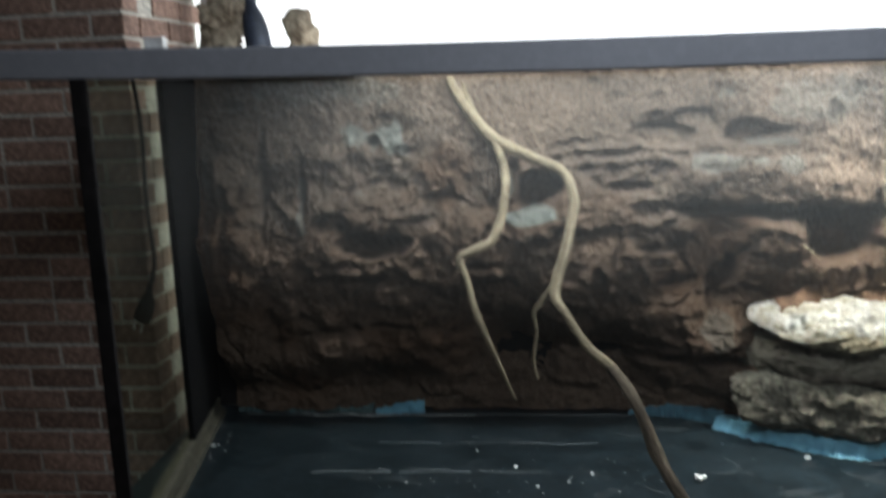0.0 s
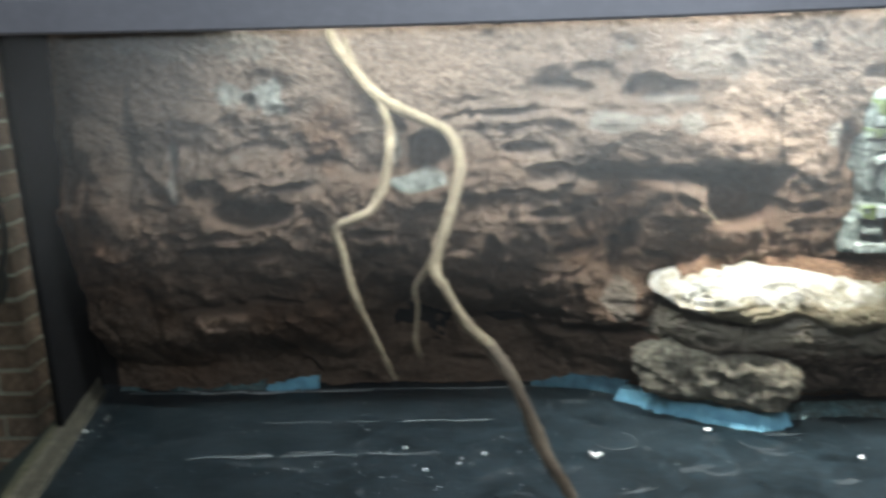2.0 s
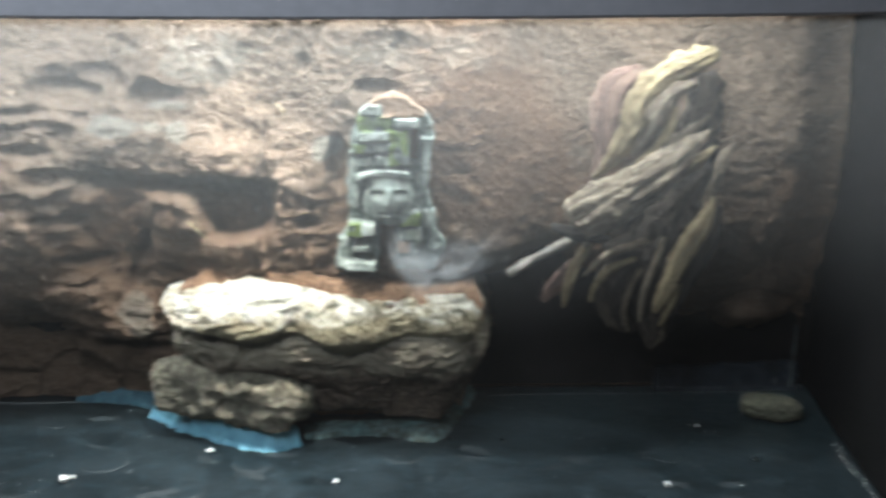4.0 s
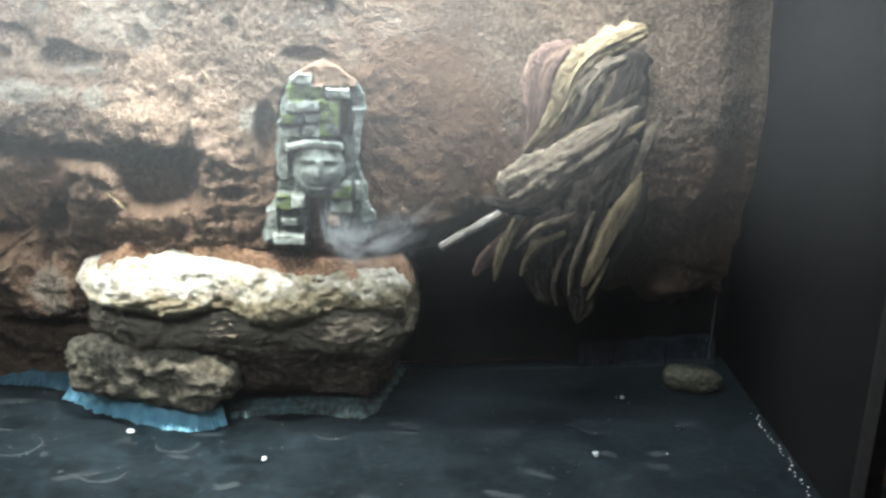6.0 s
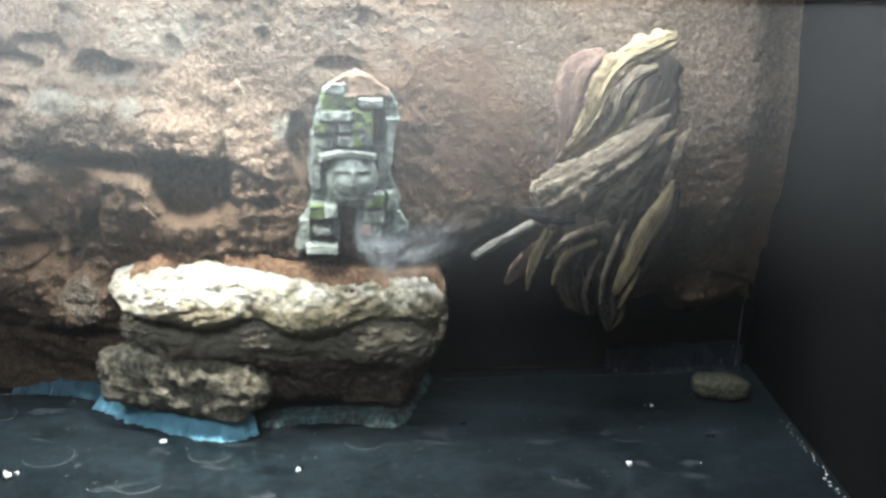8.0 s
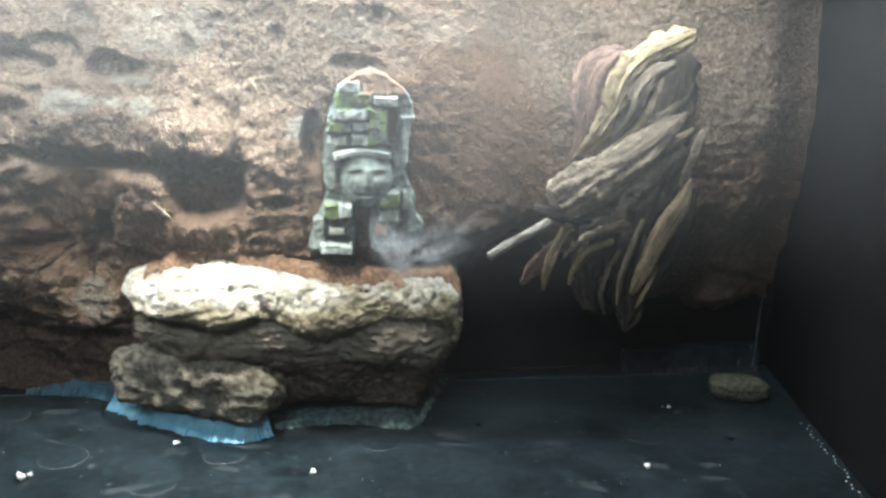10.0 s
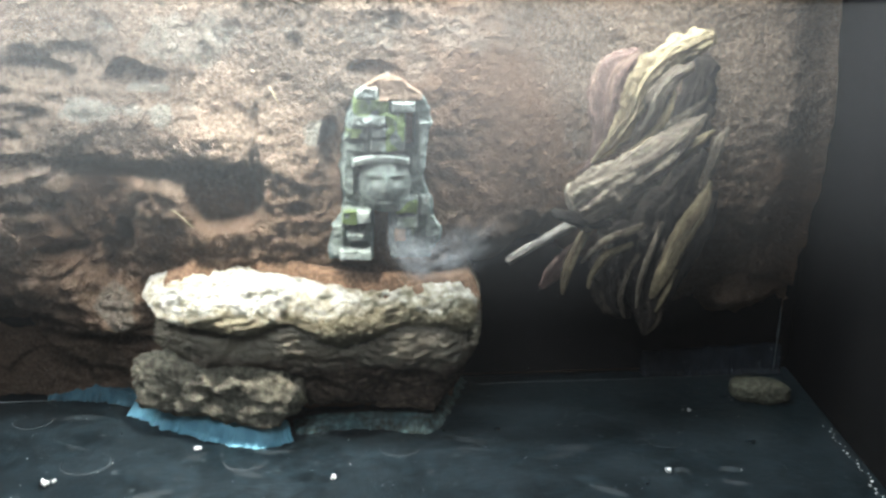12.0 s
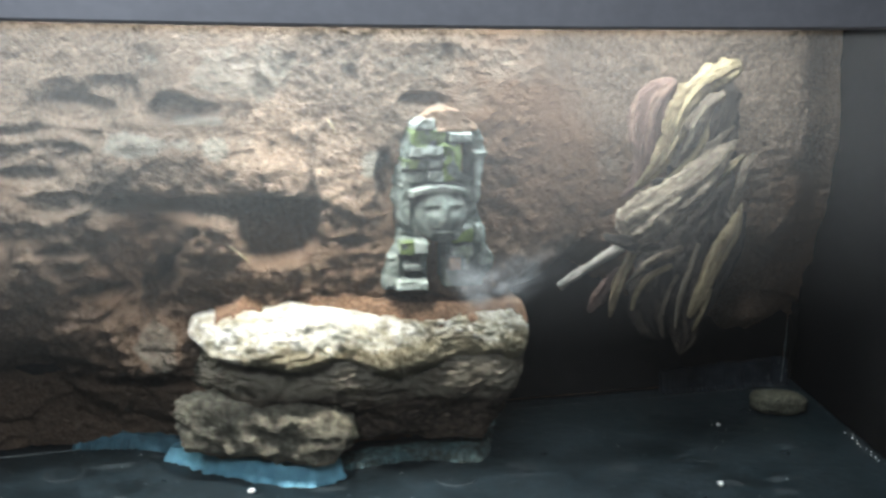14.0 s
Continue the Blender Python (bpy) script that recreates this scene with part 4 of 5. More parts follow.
drift_piece("root", DRIFT_Y, 0.6, [(1.902, 1.960, 0.994, 0.009), (1.875, 1.955, 0.941, 0.0125), (1.854, 1.950, 0.886, 0.012), (1.846, 1.950, 0.829, 0.004)])
drift_piece("root", DRIFT, 0.7, [(2.053, 2.000, 0.983, 0.007), (1.972, 1.985, 0.959, 0.009), (1.930, 1.980, 0.936, 0.008), (1.895, 1.980, 0.899, 0.003)])
drift_piece("root", DRIFT_Y, 0.7, [(2.024, 1.995, 0.939, 0.006), (1.961, 1.985, 0.914, 0.01), (1.927, 1.980, 0.873, 0.009), (1.917, 1.980, 0.833, 0.004)])
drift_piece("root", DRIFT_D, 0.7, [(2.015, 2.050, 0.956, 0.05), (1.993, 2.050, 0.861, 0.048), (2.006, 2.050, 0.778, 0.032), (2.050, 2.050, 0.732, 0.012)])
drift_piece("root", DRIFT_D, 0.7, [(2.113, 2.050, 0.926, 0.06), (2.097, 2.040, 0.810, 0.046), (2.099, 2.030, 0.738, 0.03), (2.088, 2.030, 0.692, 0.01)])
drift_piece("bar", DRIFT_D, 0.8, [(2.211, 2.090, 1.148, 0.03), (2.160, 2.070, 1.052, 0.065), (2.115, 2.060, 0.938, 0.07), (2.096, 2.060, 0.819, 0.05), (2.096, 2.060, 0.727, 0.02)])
drift_piece("strand", DRIFT, 0.6, [(2.043, 1.995, 0.913, 0.005), (2.014, 1.990, 0.857, 0.007), (2.004, 1.990, 0.799, 0.006), (2.020, 2.000, 0.747, 0.003)])
drift_piece("strand", DRIFT, 0.6, [(2.096, 1.995, 0.991, 0.005), (2.070, 1.990, 0.914, 0.008), (2.048, 1.985, 0.843, 0.007), (2.047, 1.990, 0.776, 0.003)])
drift_piece("strand", DRIFT_Y, 0.6, [(2.144, 2.000, 0.869, 0.006), (2.119, 1.990, 0.811, 0.007), (2.097, 1.990, 0.764, 0.003)])
# Downturned end of the log; its shade is put into the dark wood.
drift_piece("log_end", DRIFT_D, 0.8, [(1.801, 1.915, 1.043, 0.006), (1.825, 1.895, 1.033, 0.013), (1.884, 1.890, 1.022, 0.014), (1.937, 1.900, 1.011, 0.005)])

# ---- the cast ornament ----


def ornament():
    """One cast piece: an arched slab of weathered blocks with a plain oval mask between them. Blocks in units of 1.3 mm from the middle of its foot."""
    step, unit = 0.0023, 0.0013
    xs, zs = np.arange(1.280, 1.572, step), np.arange(0.912, 1.342, step)
    x, z = np.meshgrid(xs, zs, indexing="ij")
    o = x * 0
    u, w = (x - 1.433) / unit, (z - 0.920) / unit
    left = np.interp(w, [0, 55, 65, 105, 120, 235, 265, 290, 312, 322], [-108, -108, -96, -86, -84, -84, -72, -58, -25, 0])
    right = np.interp(w, [0, 30, 45, 105, 130, 190, 240, 262, 290, 312, 322], [84, 96, 94, 76, 62, 68, 80, 70, 55, 28, 0])
    ragged = 5 * fbm(np.sign(u + 5) * 3, w * 0.04, o, 401, 4)
    inside = smooth(u, left + ragged - 3, left + ragged + 4) * (1 - smooth(u, right + ragged - 4, right + ragged + 3))
    h = 0.034 + 0.006 * fbm(x * 24, z * 24, o, 403, 4)
    moss, worn, earth = 0.22 * smooth(fbm(x * 20, z * 20, o, 405, 3), 0.1, 0.6), 0.28 * smooth(fbm(x * 26, z * 26, o, 407, 3), 0.1, 0.6), o.copy()

    def block(x0, x1, z0, z1, high, m=0.0, g=0.0, e=0.0):
        nonlocal h, moss, worn, earth
        uu, ww = u + 1.6 * fbm(x * 40, z * 40, o, 415, 3), w + 1.6 * fbm(x * 40, z * 40, o, 417, 3)
        k = smooth(uu, x0 - 1, x0 + 3) * (1 - smooth(uu, x1 - 3, x1 + 1)) * smooth(ww, z0 - 1, z0 + 3) * (1 - smooth(ww, z1 - 3, z1 + 1))
        h = h * (1 - k) + k * np.maximum(h, high + 0.003 * fbm(x * 60, z * 60, o, 409, 3))
        moss, worn, earth = moss + k * m, worn + k * g, earth + k * e

    # head-dress of courses, the mossy column and the dome over them
    block(-66, 0, 250, 282, 0.058, 0.55)
    for x0, x1, z0, z1, high, m, g in ((-66, -6, 233, 254, 0.064, 0.0, 0.6), (-80, -38, 211, 232, 0.056, 0.6, 0.1), (-36, -4, 213, 232, 0.062, 0.1, 0.45), (-36, -2, 188, 211, 0.064, 0.15, 0.5),
                                       (-76, -40, 186, 206, 0.050, 0.1, 0.2), (-8, 26, 190, 256, 0.066, 0.9, 0.0)):
        block(x0, x1, z0, z1, high, m, g)
    # pale blocks and soil under the arch
    block(-68, -22, 280, 300, 0.062, 0.0, 0.8)
    block(2, 46, 258, 277, 0.066, 0.0, 0.8)
    block(-20, 58, 276, 316, 0.046, 0.0, 0.0, 0.9)
    block(-40, 40, 300, 320, 0.040, 0.0, 0.0, 0.9)
    # worn slabs at both sides
    block(50, 80, 150, 242, 0.054, 0.0, 0.5)
    block(36, 66, 105, 180, 0.040, 0.0, 0.35)
    block(-82, -60, 112, 200, 0.048, 0.05, 0.2)
    block(52, 74, 72, 112, 0.050, 0.0, 0.5)
    block(64, 94, 34, 74, 0.044, 0.0, 0.5)
    # steps and pillar at the foot, the broken block across from them
    for x0, x1, z0, z1, high, m, g in ((-86, -56, 60, 88, 0.070, 0.7, 0.0), (-58, -32, 62, 88, 0.074, 0.0, 0.7), (-76, -44, 30, 46, 0.070, 0.0, 0.55), (-90, -32, -4, 18, 0.074, 0.0, 0.6), (-104, -80, 2, 60, 0.052, 0.0, 0.3),
                                       (8, 50, 80, 110, 0.072, 0.85, 0.0), (10, 50, 55, 79, 0.070, 0.1, 0.5)):
        block(x0, x1, z0, z1, high, m, g)
    block(8, 30, 28, 54, 0.062, 0.0, 0.0, 0.8)
    block(29, 46, 24, 54, 0.058, 0.2, 0.3)
    # openings through which the dark shows
    for x0, x1, z0, z1 in ((27, 50, 192, 256), (-30, 6, -10, 88), (-72, -42, 48, 58), (-72, -40, 20, 28)):
        k = smooth(u, x0, x0 + 5) * (1 - smooth(u, x1 - 5, x1)) * smooth(w, z0, z0 + 5) * (1 - smooth(w, z1 - 5, z1))
        h = h * (1 - k) - 0.03 * k
    # plain oval mask: brow, ridge and a mouth line only
    fx, fz = (u + 8) / 46, (w - 133) / 52
    e = 1 - fx ** 2 - fz ** 2
    g = 0.045 + 0.044 * np.sqrt(np.clip(e, 0, 1))
    g += 0.011 * np.exp(-(fx / 0.14) ** 2) * smooth(fz, -0.30, -0.12) * (1 - smooth(fz, 0.15, 0.5))
    g += 0.003 * np.exp(-((fz - 0.36) / 0.09) ** 2)
    g -= 0.008 * np.exp(-((np.abs(fx) - 0.44) / 0.24) ** 2 - ((fz - 0.20) / 0.12) ** 2)
    g -= 0.008 * np.exp(-((fz + 0.50) / 0.045) ** 2 - (fx / 0.36) ** 2)
    g += 0.004 * np.exp(-((fz + 0.60) / 0.06) ** 2 - (fx / 0.26) ** 2)
    h = np.where(e > 0, np.maximum(h, g), h)
    worn = np.where(e > 0, 0.35 + 0.25 * fbm(x * 40, z * 40, o, 419, 3), worn)
    moss = np.where(e > 0, 0.1 * moss, moss)
    # the fluted band over it
    arc = w - 180 + 0.0035 * (u + 12) ** 2
    k = smooth(u, -68, -63) * (1 - smooth(u, 30, 36)) * smooth(arc, -8, -5) * (1 - smooth(arc, 5, 8))
    h = h * (1 - k) + k * (0.076 + 0.0025 * np.sin(u * 1.3))
    worn, moss = worn + 0.5 * k, moss * (1 - k)
    moss = 1.2 * moss * smooth(fbm(x * 45, z * 45, o, 431, 4), -0.7, 0.2)
    h = h * inside - 0.03 * (1 - inside)
    y = 2.032 - h
    nu, nv = x.shape
    verts = np.stack([x, y, z], -1).reshape(-1, 3)
    f = grid_faces(nu, nv)
    keep = inside.reshape(-1)[f].max(1) > 0.02
    earth = earth + 0.5 * smooth(w + 8 * fbm(x * 30, z * 30, o, 421, 3), 288, 306)
    return mesh_of("cast_ornament", verts, f[keep], CAST, attributes={"moss": moss.ravel(), "worn": worn.ravel(), "earth": earth.ravel()})


thing("cast_ornament", ornament(), "mossy grey-green cast ruin ornament in a rock niche", "ornament")

# ---- the mist that drifts from the ornament ----


def mist_material():
    mat = bpy.data.materials.new("thin_mist")
    mat.use_nodes = True
    nt = mat.node_tree
    n, link = nt.nodes, nt.links.new
    n.remove(n["Principled BSDF"])
    clear, fog, both, veil, lit = (n.new(k) for k in ("ShaderNodeBsdfTransparent", "ShaderNodeBsdfDiffuse", "ShaderNodeMixShader", "ShaderNodeMixShader", "ShaderNodeBsdfTranslucent"))
    fog.inputs[0].default_value = lit.inputs[0].default_value = (0.56, 0.575, 0.60, 1)
    both.inputs[0].default_value = 0.3
    tex, rng, thin, dense = n.new("ShaderNodeTexNoise"), n.new("ShaderNodeMapRange"), n.new("ShaderNodeAttribute"), n.new("ShaderNodeMath")
    tex.inputs["Scale"].default_value, tex.inputs["Detail"].default_value = 9, 5
    rng.inputs["From Min"].default_value, rng.inputs["From Max"].default_value, rng.inputs["To Max"].default_value = 0.32, 0.72, 0.19
    thin.attribute_name, dense.operation = "thickness", "MULTIPLY"
    link(n.new("ShaderNodeTexCoord").outputs["Object"], tex.inputs["Vector"])
    link(tex.outputs["Fac"], rng.inputs["Value"])
    link(thin.outputs["Fac"], dense.inputs[0]), link(rng.outputs[0], dense.inputs[1])
    up = n.new("ShaderNodeCombineXYZ")
    up.inputs[1].default_value, up.inputs[2].default_value = -0.5, 0.85
    link(up.outputs[0], fog.inputs["Normal"]), link(up.outputs[0], lit.inputs["Normal"])
    link(fog.outputs[0], both.inputs[1]), link(lit.outputs[0], both.inputs[2])
    link(dense.outputs[0], veil.inputs[0]), link(clear.outputs[0], veil.inputs[1]), link(both.outputs[0], veil.inputs[2])
    link(veil.outputs[0], n["Material Output"].inputs[0])
    return mat


def mist():
    """Three billowing sheets of vapour that thin out towards their rims."""
    verts, faces, thick = [], [], []
    for k, (shift, size) in enumerate(((0.0, 1.25), (0.035, 1.6), (-0.03, 1.0))):
        line = spline([(1.420, 1.010, 0.022), (1.445, 0.965, 0.045), (1.50, 0.925, 0.062), (1.57, 0.930, 0.070), (1.65, 0.965, 0.075), (1.74, 1.00, 0.080), (1.82, 1.03, 0.06)], 60)
        u, w = np.meshgrid(np.linspace(0, 1, 60), np.linspace(-1, 1, 24), indexing="ij")
        cx, cz, r = (np.repeat(line[:, q][:, None], 24, 1) for q in range(3))
        x, z = cx + 0.25 * r * w, cz + size * r * w + 0.012 * fbm(u * 5, w * 2, w * 0, 610 + k, 3)
        y = 1.915 + shift + 0.03 * fbm(u * 4, w * 1.5, w * 0 + k, 620 + k, 3) - 0.02 * (1 - w * w)
        n = sum(len(q) for q in verts)
        verts.append(np.stack([x, y, z], -1).reshape(-1, 3))
        faces.append(grid_faces(60, 24) + n)
        thick.append(((1 - w * w) ** 2.6 * smooth(u, 0.0, 0.12) * (1 - smooth(u, 0.25, 0.9))).ravel())
    return mesh_of("mist", np.vstack(verts), np.vstack(faces), mist_material(), attributes={"thickness": np.hstack(thick)})


fog = thing("mist", mist(), "thin white mist drifting from the cast ornament", "mist", kind="stuff")
fog.visible_shadow = False

# ---- marks and crumbs on the tank floor ----
random.seed(5)


def crumb(x, y, r, seed):
    return thing("crumb", boulder("crumb", (2 * r, 1.5 * r, 1.2 * r), CRUMB, seed, 2.4, 0.5, 2, 90), "small white foam crumb on the dark tank floor", "crumb", "crumbs on the floor", at=pose(x, y, Z0 + 0.55 * r, 0, 0, seed * 37))


for i, (x, y, r) in enumerate(((-0.701, 2.001, 0.010), (0.193, 1.885, 0.009), (0.394, 1.849, 0.006), (0.661, 1.827, 0.013), (0.972, 1.957, 0.010), (-0.686, 1.691, 0.007), (1.296, 1.796, 0.009), (2.069, 1.76, 0.011), (2.244, 2.06, 0.010),
                               (2.246, 1.753, 0.005), (0.68, 1.835, 0.008), (-0.30, 2.02, 0.004), (0.05, 2.16, 0.004), (0.08, 1.99, 0.005), (2.23, 2.067, 0.006), (0.33, 1.80, 0.005), (0.25, 1.77, 0.005))):
    crumb(x, y, r, i + 1)


def scattered(name, spots, material, label, category):
    verts, faces = [], []
    for x, y, r in spots:
        n = len(verts)
        k = random.uniform(0, 6)
        for j in range(5):
            a = k + j * 1.2566
            verts.append((x + r * random.uniform(0.6, 1.3) * math.cos(a), y + r * random.uniform(0.5, 1.1) * math.sin(a), Z0 + 0.0008))
        verts.append((x, y, Z0 + 0.0008 + r * 0.9))
        faces += [(n + j, n + (j + 1) % 5, n + 5) for j in range(5)] + [tuple(n + j for j in (4, 3, 2, 1, 0))]
    thing(name, mesh_of(name, verts, faces, material, False), label, category, kind="stuff")


spots = [(random.gauss(0.15, 0.28), random.uniform(1.56, 1.95), random.uniform(0.001, 0.0026)) for _ in range(80)]
spots += [(random.uniform(-0.7, 2.45), random.uniform(1.56, 2.25), random.uniform(0.0008, 0.0018)) for _ in range(150)]
spots += [(2.477 + 0.187 * (q - 1.36) + random.gauss(-0.012, 0.006), q, random.uniform(0.002, 0.004)) for q in [1.55 + 0.016 * k for k in range(26)]]
spots += [(-0.70 + random.gauss(0, 0.02), random.uniform(1.6, 2.2), random.uniform(0.0015, 0.003)) for _ in range(24)]
scattered("floor_debris", [s for s in spots if XF - 0.1 < s[0] < X1 - 0.01], CRUMB, "tiny white specks of debris on the dark floor", "debris")


def bead(points, r, label="pale smear of old sealant on the tank floor", mat=BEAD):
    pts = [(x, y, Z0 + 0.0015, r) for x, y in points]
    thing("sealant_bead", limb("sealant_bead", pts, mat, int(points[0][0] * 100) + 900, 0.28, 0.25, 0.5, 60, 10, facing=(0, 0, 1)), label, "sealant", "sealant beads")


for line, r in (([(-0.21, 2.046), (-0.15, 2.041), (-0.09, 2.047), (-0.03, 2.044)], 0.0035), ([(0.02, 2.049), (0.08, 2.043), (0.13, 2.047)], 0.0025), ([(0.17, 2.042), (0.24, 2.048), (0.33, 2.043), (0.42, 2.049)], 0.004),
                ([(-0.36, 1.838), (-0.30, 1.850), (-0.22, 1.846), (-0.15, 1.852)], 0.007), ([(-0.12, 1.850), (-0.02, 1.857), (0.07, 1.852)], 0.0045), ([(0.10, 1.859), (0.19, 1.854), (0.26, 1.861)], 0.0035),
                ([(-0.10, 1.872), (-0.04, 1.868), (0.01, 1.873)], 0.003)):
    bead(line, r)
bead([(-0.68, 2.262), (-0.4, 2.250), (-0.2, 2.262), (0.1, 2.266), (0.36, 2.262), (0.6, 2.268)], 0.006)
bead([(-0.50, 2.262), (-0.42, 2.25), (-0.34, 2.258), (-0.27, 2.246), (-0.20, 2.256)], 0.007, "crusty white sealant along the rear floor edge", SEAL)
bead([(-0.20, 2.256), (-0.08, 2.25), (0.06, 2.256)], 0.003, "crusty white sealant along the rear floor edge", SEAL)
bead([(1.70, 2.28), (1.9, 2.285), (2.2, 2.28), (2.58, 2.285)], 0.002)


thing("sealant_bead", limb("sealant_bead", [(2.606, 2.300, Z0 + 0.002, 0.003), (2.608, 2.300, 0.52, 0.0016), (2.608, 2.300, 0.58, 0.0026), (2.606, 2.300, 0.66, 0.001)], BEAD, 977, 0.8, 0.3, 0.9, 80, 10), "crumbly white sealant in the rear corner", "sealant", "sealant beads")


def ring_mark(x, y, r, span, start):
    n, rows = 40, []
    for i in range(n):
        a = start + span * i / (n - 1)
        w = 0.004 * math.sin(math.pi * i / (n - 1)) + 0.0008
        for q, dz in ((r - w, 0.0006), (r, 0.0018), (r + w, 0.0006)):
            rows.append((x + q * math.cos(a), y + q * 0.9 * math.sin(a), Z0 + dz))
    thing("water_mark", mesh_of("water_mark", rows, grid_faces(n, 3)[:, ::-1], RESIDUE), "faint dried ring mark on the dark floor", "mark", "ring marks on the floor")


for x, y, r, span, start in ((0.727, 1.916, 0.055, 4.5, 2.9), (1.457, 1.934, 0.05, 3.3, 3.0), (1.091, 1.900, 0.05, 3.2, 3.1), (0.536, 2.143, 0.045, 5.0, 2.2), (2.121, 1.918, 0.05, 2.2, 3.4), (0.95, 1.78, 0.05, 3.6, 2.8), (0.57, 1.80, 0.05, 3.0, 3.2), (0.30, 2.18, 0.05, 3.4, 3.0)):
    ring_mark(x, y, r, span, start)


def smears():
    verts, faces = [], []
    spread = random.Random(8)
    for _ in range(70):
        x, y, a, n = spread.uniform(-0.6, 2.4), spread.uniform(1.5, 2.2), spread.uniform(-0.5, 0.5), len(verts)
        rx, ry = spread.uniform(0.01, 0.06), spread.uniform(0.006, 0.02)
        for k in range(14):
            t, q = k * 2 * math.pi / 14, spread.uniform(0.45, 1.15)
            u, w = rx * q * math.cos(t), ry * q * math.sin(t)
            verts.append((x + u * math.cos(a) - w * math.sin(a), y + u * math.sin(a) + w * math.cos(a), Z0 + 0.0005))
        verts.append((x, y, Z0 + 0.0009))
        faces += [(n + k, n + (k + 1) % 14, n + 14) for k in range(14)]
    thing("floor_smears", mesh_of("floor_smears", verts, faces, RESIDUE), "faint dried dusty smears on the dark floor", "smears", kind="stuff")


smears()

for pts in ([(0.945, 1.985, 1.035, 0.0007), (0.965, 1.98, 1.02, 0.0010), (0.99, 1.975, 0.995, 0.0007)], [(1.165, 2.005, 1.31, 0.0006), (1.175, 2.0, 1.295, 0.0009), (1.185, 2.0, 1.275, 0.0006)]):
    thing("straw", limb("straw", pts, STRAW, 77, 1, 0.05, 0.05, 12, 8), "dry straw stuck to the rock face", "straw", "straws")

# ---- the cord with its plug beside the tank ----
cord = thing("power_cord", None, "black power cord with a plug hanging beside the side glass", "power cord")
part("cable", limb("cable", [(-0.815, 1.93, 1.60, 0.0058), (-0.800, 1.93, 1.50, 0.0058), (-0.792, 1.93, 1.37, 0.0058), (-0.797, 1.93, 1.20, 0.0058), (-0.793, 1.93, 1.08, 0.0058), (-0.792, 1.93, 1.02, 0.006), (-0.812, 1.93, 0.95, 0.008)], CORD, 5, 1, 0, 0, 60, 10), cord)
plug = part("plug", limb("plug", [(-0.812, 1.93, 0.955, 0.006), (-0.817, 1.93, 0.935, 0.012), (-0.826, 1.93, 0.905, 0.023), (-0.842, 1.93, 0.868, 0.026), (-0.848, 1.93, 0.856, 0.021)], CORD, 6, 0.6, 0.02, 0, 30, 16, True), cord, "black moulded plug")
for dx in (-0.011, 0.009):
    part("pin", limb("pin", [(-0.851 + dx, 1.93, 0.862 - dx * 0.5, 0.003), (-0.862 + dx, 1.93, 0.826 - dx * 0.5, 0.003)], PIN, 7, 1, 0, 0, 6, 10, True), plug, "bright metal pin")

# ---- odds and ends on top of the tank ----
thing("white_box", box("white_box", (-0.503, Y0 + 0.002, TOP + sag(-0.503) + 0.0005), (-0.465, Y0 + 0.026, TOP + 0.031), WHITE, 0.002), "small white plastic block on the top rail", "block")
thing("lid_sheet", box("lid_sheet", (-0.62, Y0 + 0.032, TOP - 0.004), (-0.22, 2.30, TOP + 0.002), WHITE, 0.002), "grey-white lid sheet lying on the tank", "lid")
thing("bark_piece", boulder("bark_piece", (0.13, 0.10, 0.24), CREAM, 71, 3, 0.35, 5, 14), "brown and cream piece of bark standing on the lid", "bark", at=pose(-0.60, 2.12, TOP + 0.118, 0, 6, 0))
bottle = thing("bottle", None, "dark blue plastic bottle standing on the lid", "bottle")
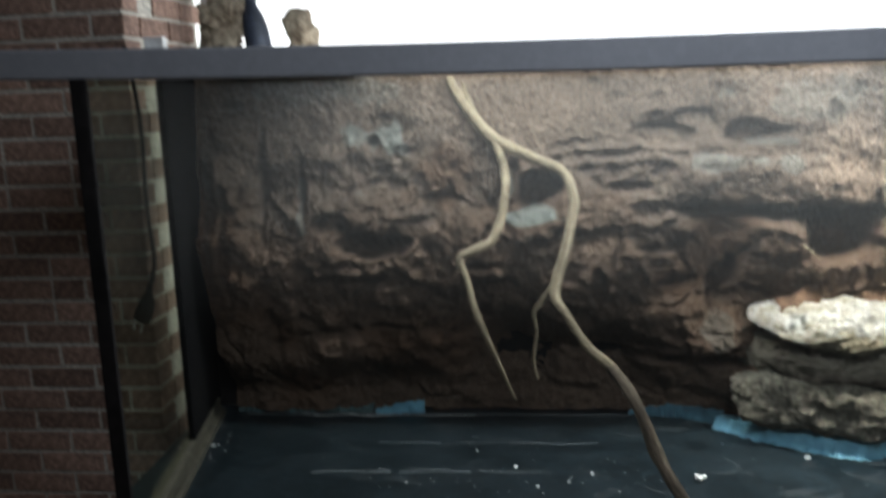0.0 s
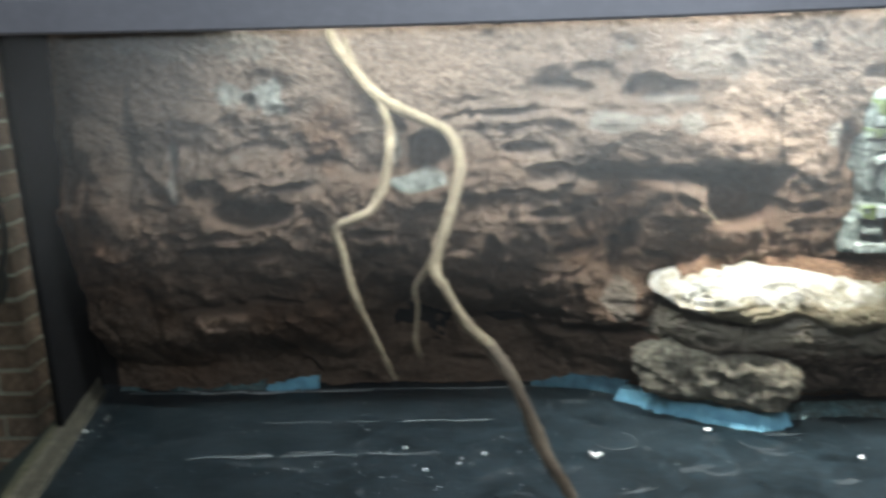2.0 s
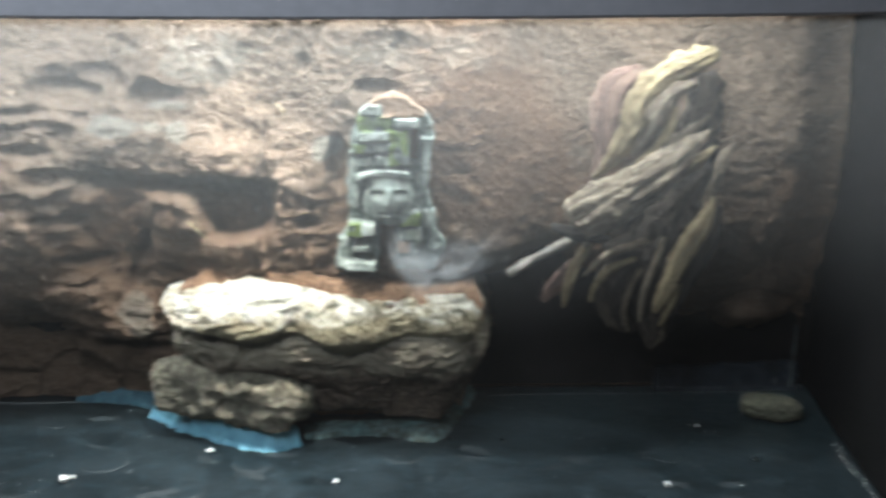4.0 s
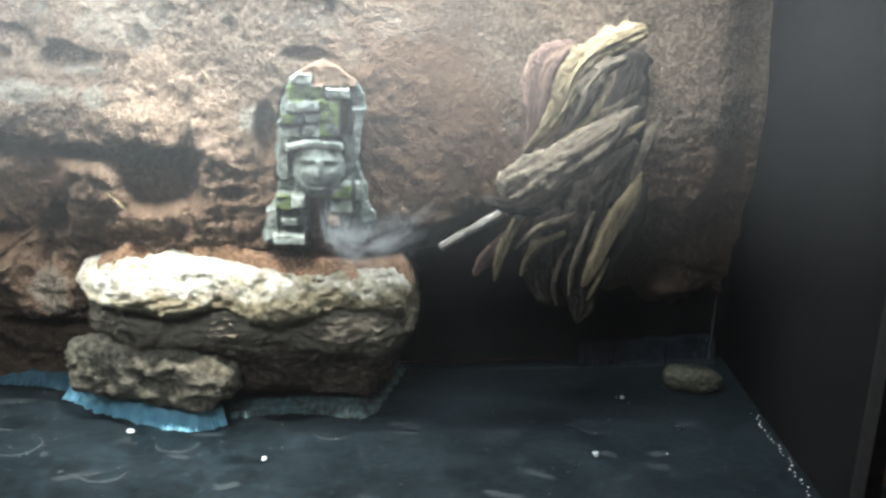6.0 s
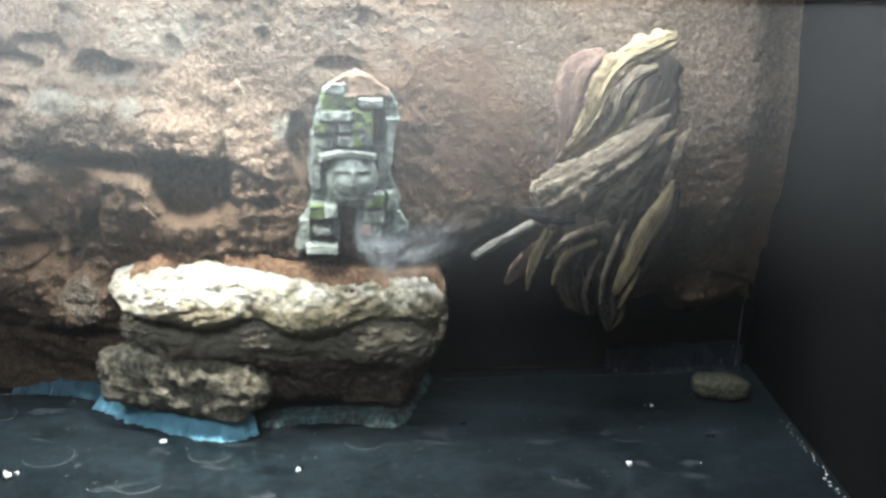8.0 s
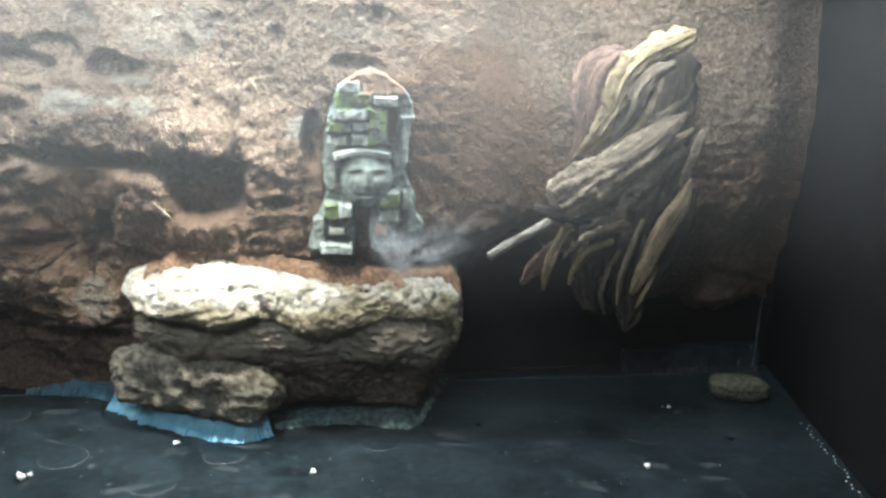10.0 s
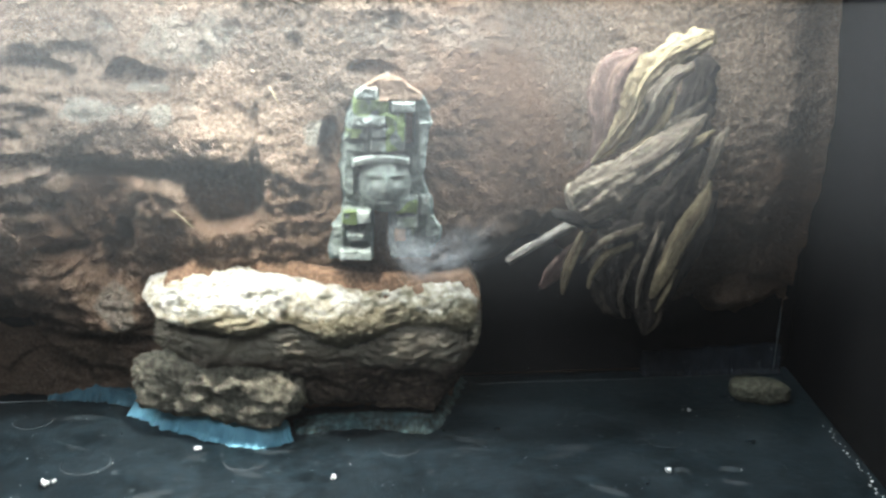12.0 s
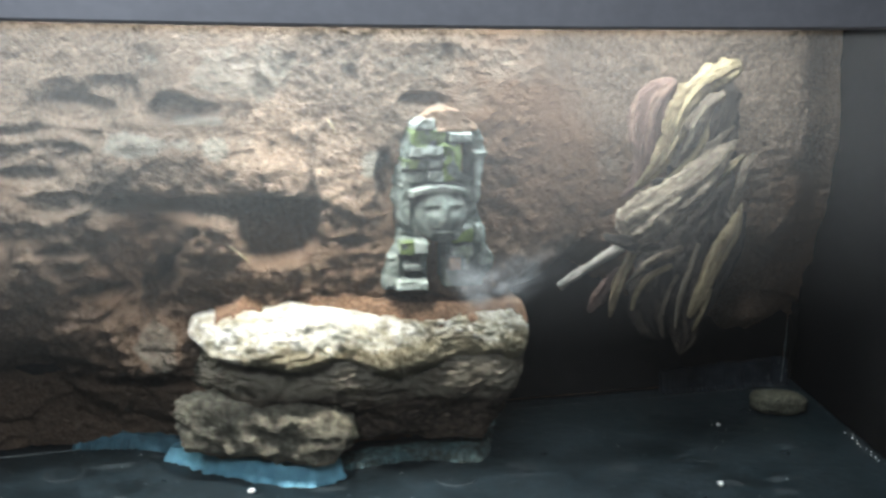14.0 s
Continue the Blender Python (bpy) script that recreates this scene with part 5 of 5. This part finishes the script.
part("bottle_body", limb("bottle_body", [(-0.505, 2.10, TOP + 0.004, 0.034), (-0.507, 2.10, TOP + 0.06, 0.036), (-0.515, 2.10, TOP + 0.12, 0.030), (-0.52, 2.10, TOP + 0.16, 0.016), (-0.52, 2.10, TOP + 0.19, 0.014)], NAVY, 9, 1, 0, 0, 40, 24, True), bottle)
part("cap", limb("cap", [(-0.52, 2.10, TOP + 0.19, 0.016), (-0.52, 2.10, TOP + 0.215, 0.016)], WHITE, 9, 1, 0, 0, 6, 20, True), bottle, "white cap")
thing("pale_bark_piece", boulder("pale_bark_piece", (0.09, 0.08, 0.14), CREAM, 73, 3, 0.35, 4, 14), "pale piece of bark on the lid", "bark", at=pose(-0.40, 2.14, TOP + 0.068, 0, -8, 0))

# ---- the brick pier beside the tank ----
PX, PY, PITCH = -0.918, 2.15, 0.0712
wall = thing("wall_left", box("wall_left", (-3.2, PY + 0.006, 0), (PX - 0.006, 2.72, 2.6), MORTAR, 0), "brown brick wall with grey joints beside the tank", "wall", kind="structure")


def brick_mesh(name, lx, ly, lz):
    me = box(name, (-lx / 2, -ly / 2, -lz / 2), (lx / 2, ly / 2, lz / 2), BRICK, 0.004)
    v = np.array([p.co for p in me.vertices])
    v += 0.0022 * np.stack([fbm(*(v.T * 30), 500 + k, 2) for k in range(3)], -1)
    me.vertices.foreach_set("co", v.ravel())
    return me


LONG, SHORT = brick_mesh("brick", 0.203, 0.10, 0.0600), brick_mesh("brick", 0.096, 0.10, 0.0600)
END = brick_mesh("brick", 0.098, 0.203, 0.0600)
rng = random.Random(12)
for row in range(36):
    z = 0.012 + row * PITCH + 0.03
    if z > 2.55:
        break
    x = PX
    odd = row % 2
    first = True
    while x > -1.75:
        short = (odd and first) or (not first and rng.random() < 0.22)
        w = 0.096 if short else 0.203
        ob = part("brick", SHORT if short else LONG, wall)
        ob.location = (x - w / 2, PY + 0.05 + rng.uniform(-0.0025, 0.0025), z + rng.uniform(-0.0015, 0.0015))
        x -= w + 0.0112
        first = False
    y = PY + (0.103 + 0.0112)
    while y < 2.60:
        ob = part("brick", END, wall)
        ob.location = (PX - 0.049, y + 0.1015 + (0 if odd else 0.10), z)
        y += 0.2142
